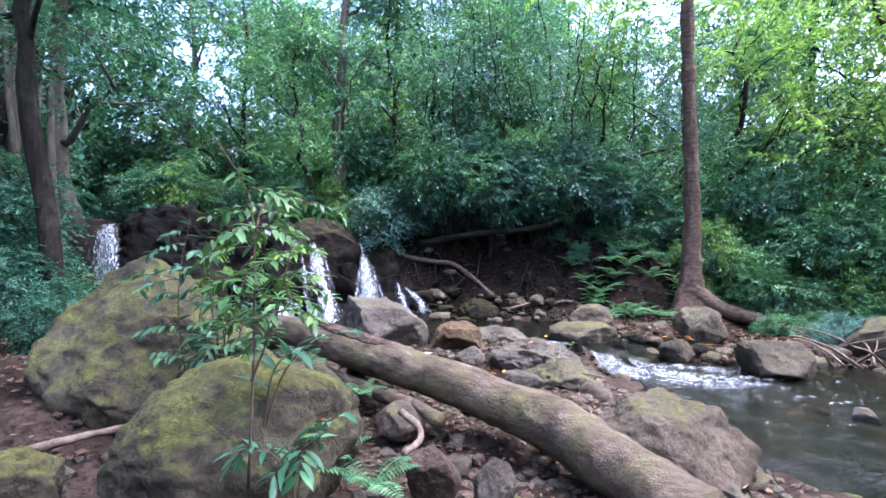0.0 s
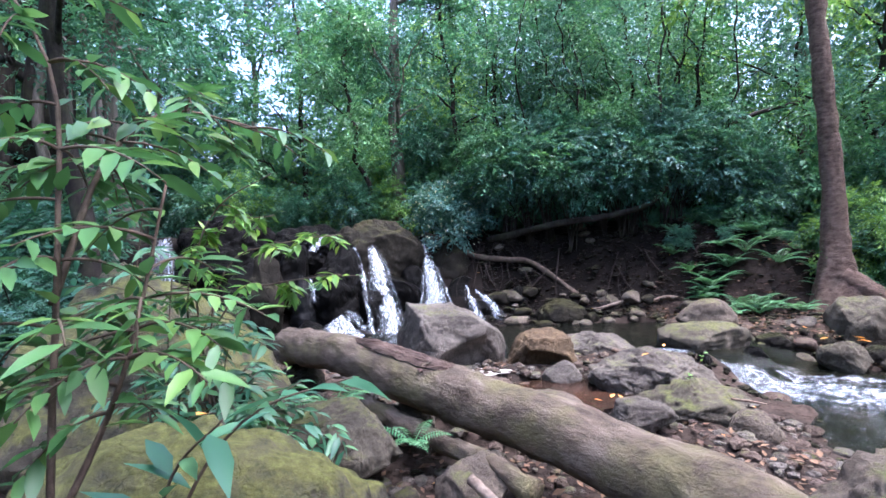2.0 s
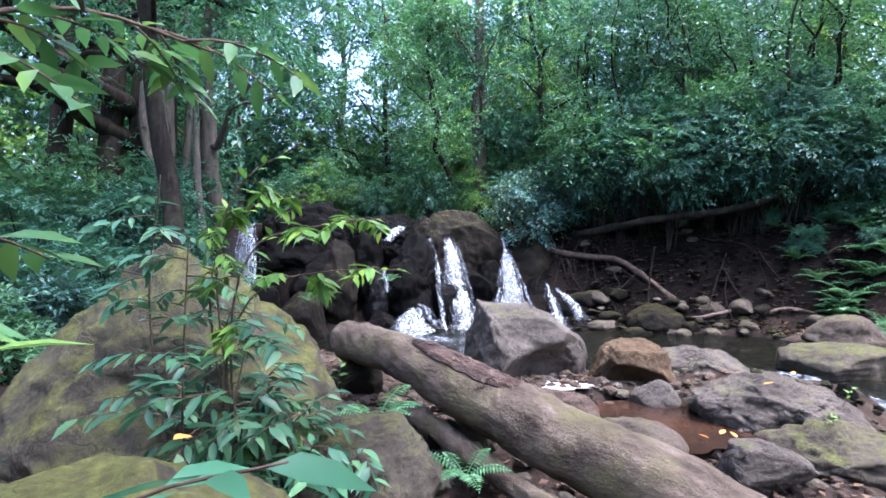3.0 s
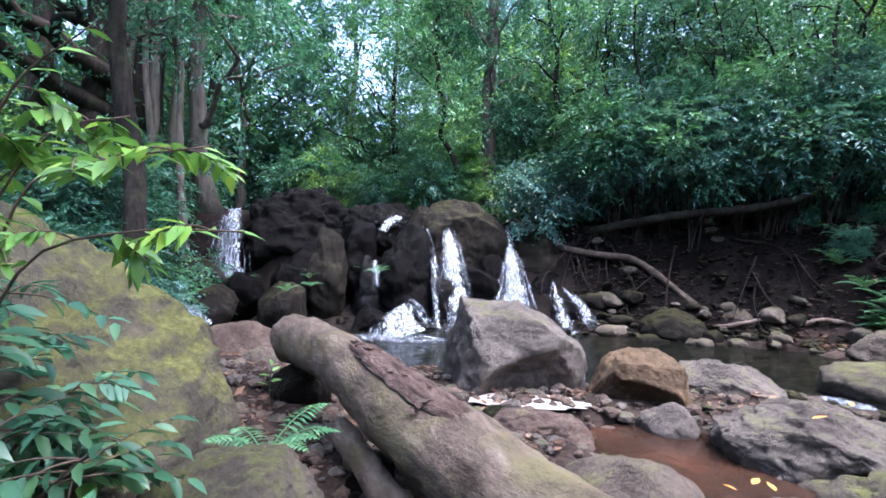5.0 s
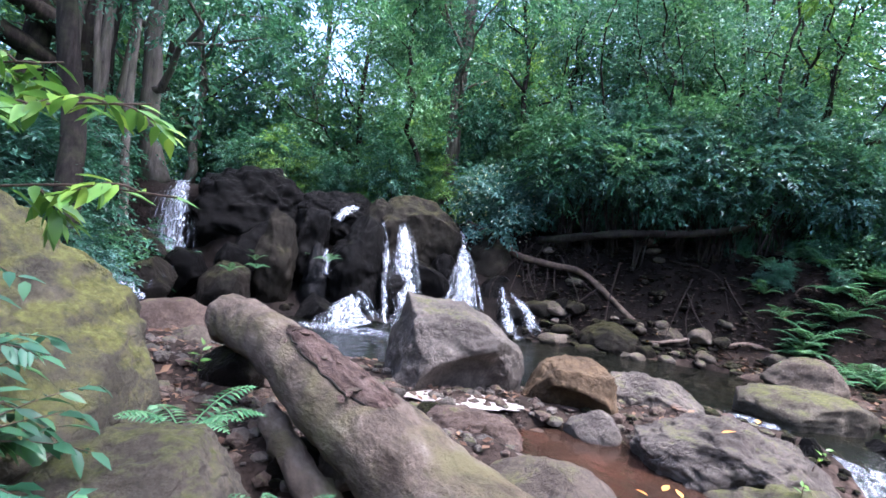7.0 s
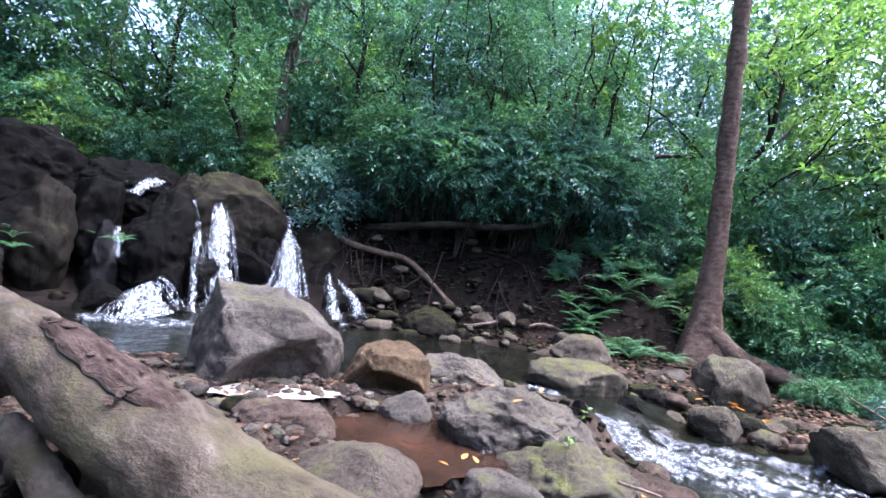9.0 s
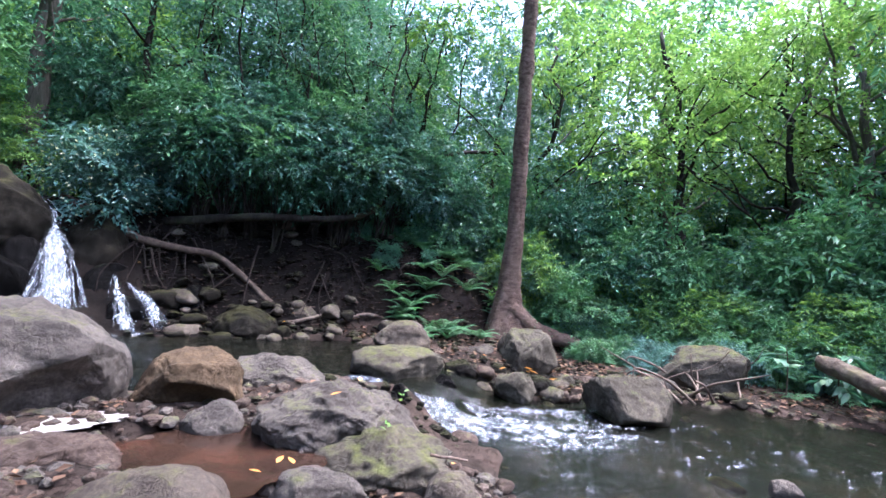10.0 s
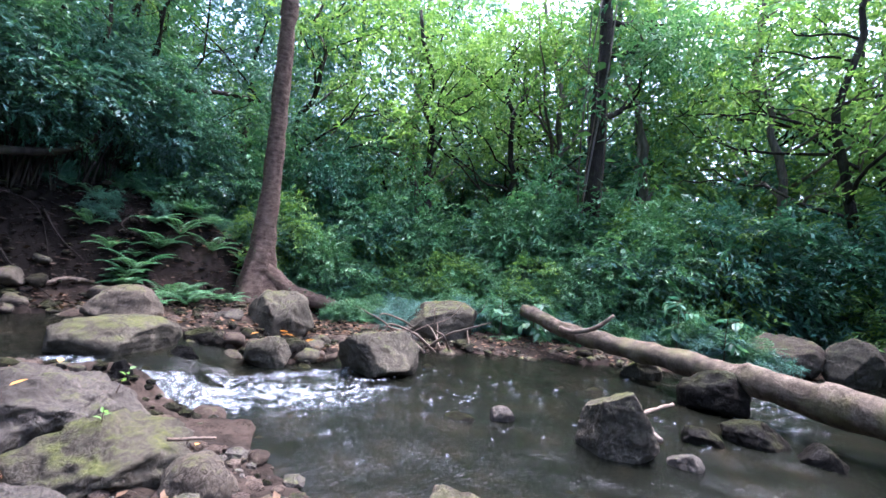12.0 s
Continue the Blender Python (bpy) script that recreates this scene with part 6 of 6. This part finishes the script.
def joined_stones(spots, label, seed):
    """Stones of a far bank, past picking apart, in one mesh."""
    rng = np.random.default_rng(seed)
    groups = [[], []]
    for x, y, s in spots:
        me = PEBBLE[int(rng.integers(0, 6))]
        co = np.empty(len(me.vertices) * 3)
        me.vertices.foreach_get("co", co)
        tri = np.empty(len(me.polygons) * 3, np.int32)
        me.polygons.foreach_get("vertices", tri)
        a = rng.uniform(0, 6.28)
        v = co.reshape(-1, 3) * np.array([s * rng.uniform(0.8, 1.3), s, s * rng.uniform(0.7, 1.1)])
        v = v @ np.array([[math.cos(a), math.sin(a), 0], [-math.sin(a), math.cos(a), 0], [0, 0, 1]])
        groups[int(rng.integers(0, 2))].append((v + np.array([x, y, on_ground(x, y) - 0.3 * s]), tri.reshape(-1, 3)))
    for g, mat in zip(groups, (M_DARKMOSS, M_TAN)):
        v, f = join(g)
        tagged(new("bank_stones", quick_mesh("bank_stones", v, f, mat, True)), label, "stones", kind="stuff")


def scatter(n, area, low, high, edge, seed):
    rng = np.random.default_rng(seed)
    out = []
    while len(out) < n:
        x, y = rng.uniform(area[0], area[1]), rng.uniform(area[2], area[3])
        if edge[0] < float(stream_edge(np.array(x), np.array(y))) < edge[1]:
            out.append((x, y, low * (high / low) ** (rng.random() ** 1.6)))
    return out


def stones(n, area, low, high, label, group, seed, wet=False, edge=(0.0, 9.0), lift=0.0):
    rng = np.random.default_rng(seed)
    made = 0
    while made < n:
        x, y = rng.uniform(area[0], area[1]), rng.uniform(area[2], area[3])
        d = float(stream_edge(np.array(x), np.array(y)))
        if not edge[0] < d < edge[1]:
            continue
        s = low * (high / low) ** (rng.random() ** 1.6)
        ob = new("stone", PEBBLE[4 if wet else int(rng.integers(0, 6))])
        z = on_ground(x, y) if d > 0 else float(water_level(x, y)) - 0.25 * s
        ob.matrix_world = pose(x, y, z - 0.22 * s + lift, rng.normal() * 10, rng.normal() * 10, rng.uniform(0, 360))
        ob.scale = (s * rng.uniform(0.8, 1.3), s, s * rng.uniform(0.7, 1.1))
        tagged(ob, label, "stone", group)
        made += 1


stones(40, (1.6, 4.6, -3.0, 2.4), 0.08, 0.4, "worn brown stone at the water's edge", "stones of the near shore", 9, edge=(-0.1, 0.7))
stones(105, (-1.6, 3.2, -1.2, 3.4), 0.05, 0.3, "loose brown stone among the rocks", "loose stones by the log", 1)
stones(30, (-2.8, 0.6, 1.2, 5.0), 0.06, 0.35, "loose brown stone near the upper pool", "loose stones by the pool", 2)
joined_stones(scatter(75, (1.8, 7.8, 6.5, 9.8), 0.12, 0.65, (-0.05, 1.15), 3), "half-buried stones in the leafy bank", 3)
stones(80, (5.0, 9.2, 2.2, 7.0), 0.1, 0.55, "damp stone at the tree's foot by the stream", "stones below the tree", 4, edge=(-0.15, 1.2))
joined_stones(scatter(90, (8.0, 13.0, -7, 2.5), 0.1, 0.55, (-0.2, 1.3), 5), "rounded stones along the far bank", 5)
stones(30, (4.0, 9.5, -5.5, 3.0), 0.1, 0.4, "wet dark stone in the stream", "stones in the stream", 6, True, (-2.6, -0.1))
stones(14, (-6.2, 1.5, 6.4, 9.4), 0.12, 0.5, "dark wet stone at the foot of the falls", "stones below the falls", 7, True, (-0.3, 1.4))
stones(10, (3.2, 5.4, 2.4, 4.4), 0.1, 0.3, "wet dark stone in the rapids", "stones in the rapids", 8, True, (-0.6, 0.4))
for k in range(22):
    rng = np.random.default_rng(3000 + k)
    x = rng.uniform(1.8, 8.0)
    y = 9.0 + rng.random() * 2.0 - 0.12 * x
    s = rng.uniform(0.15, 0.55)
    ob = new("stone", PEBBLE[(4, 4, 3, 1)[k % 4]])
    ob.matrix_world = pose(x, y, on_ground(x, y) - 0.25 * s, rng.normal() * 15, rng.normal() * 15, rng.uniform(0, 360))
    ob.scale = (s * 1.2, s, s * 0.8)
    tagged(ob, "dark stone bedded in the steep bank", "stone", "stones of the bank")


def gravel(n, area, low, high, mat, label, seed, edge):
    """Small stones past counting, joined."""
    rng = np.random.default_rng(seed)
    bv, bf = ico(1)
    vs, fs = [], []
    for _ in range(n):
        x, y = rng.uniform(area[0], area[1]), rng.uniform(area[2], area[3])
        if not edge[0] < float(stream_edge(np.array(x), np.array(y))) < edge[1]:
            continue
        s = low * (high / low) ** rng.random() ** 1.5
        v = bv * (1 + rng.normal(size=(len(bv), 1)) * 0.14) * np.array([s * rng.uniform(0.7, 1.3), s, s * rng.uniform(0.45, 0.8)]) * 0.5
        a = rng.uniform(0, 6.28)
        v = v @ np.array([[math.cos(a), math.sin(a), 0], [-math.sin(a), math.cos(a), 0], [0, 0, 1]])
        vs.append(v + np.array([x, y, on_ground(x, y) + s * 0.08]))
        fs.append(bf)
    v, f = join(list(zip(vs, fs)))
    return tagged(new("gravel", quick_mesh("gravel", v, f, mat, False)), label, "gravel", kind="stuff")


gravel(3200, (-2.8, 3.4, -2.2, 4.6), 0.025, 0.17, M_RED, "reddish gravel and small stones on the mud", 1, (0.0, 9))
gravel(2400, (-2.8, 3.4, -2.2, 4.6), 0.025, 0.19, M_GREY, "grey gravel and small stones on the mud", 2, (0.0, 9))
gravel(2600, (1.5, 9.0, 2.0, 11.0), 0.03, 0.2, M_WETSHADEBROWN, "dark small stones on the bank", 3, (0.0, 2.6))
gravel(1500, (7.5, 13.0, -8.0, 4.0), 0.03, 0.2, M_HALF, "small stones along the far bank", 4, (-0.2, 1.5))
rng = np.random.default_rng(51)
for i in range(22):
    u = i / 21
    x, y = 10.1 + 1.2 * math.sin(u * 2.5) + rng.normal() * 0.25, 3.2 - 7.0 * u
    plant((0, 3, 1)[i % 3], x + 0.5, y, rng.uniform(0.35, 0.55), rng.uniform(0, 360))
# tall thickets far behind
for i in range(44):
    b = radians(-60 + 185 * i / 43)
    d = 23 + 5 * rng.random()
    if abs(math.degrees(b) + 25) < 2.5:
        continue
    plant((1, 4, 2, 4)[i % 4], 0.5 + d * math.sin(b), -1 + d * math.cos(b), rng.uniform(2.6, 3.4), rng.uniform(0, 360), -0.3, 1.2)
# unseen shrubs added behind the path to block low light from the sky
for i in range(34):
    b = radians(122 + 172 * i / 33)
    d = 12.5 + 3 * rng.random()
    plant((2, 1, 2, 1)[i % 4], -0.5 + d * math.sin(b), -3 + d * math.cos(b), rng.uniform(2.4, 3.3), rng.uniform(0, 360), -0.3, 1.3)
# low growth on the steep bank and under the tall tree
for i in range(20):
    x = 6.2 + 2.6 * rng.random()
    y = 8.9 + 2.0 * rng.random() - 0.15 * x
    plant((3, 2, 0)[i % 3], x, y, rng.uniform(0.14, 0.3), rng.uniform(0, 360))
for i in range(26):
    a = rng.uniform(0, 6.28)
    x, y = 7.4 + 1.3 * math.cos(a), 6.9 + 0.9 * math.sin(a)
    fern(x, y, on_ground(x, y) + 0.03, rng.uniform(0.25, 0.5), "green fern among stones below the tree", 300 + i, 7, (L_FERN, L_MID)[i % 2])
for i in range(14):
    x, y = 8.6 + 1.8 * rng.random(), 5.0 - 2.6 * rng.random()
    plant((0, 3)[i % 2], x + 0.6, y + 0.3, rng.uniform(0.25, 0.42), rng.uniform(0, 360))
for k in range(16):
    x, y = 8.0 + 5.0 * rng.random(), 1.6 - 7.5 * rng.random()
    d = float(stream_edge(np.array(x), np.array(y)))
    if 0.1 < d < 2.5:
        fern(x, y, on_ground(x, y) + 0.03, rng.uniform(0.3, 0.55), "green fern on the far bank's soil", 340 + k, 7, L_MID)
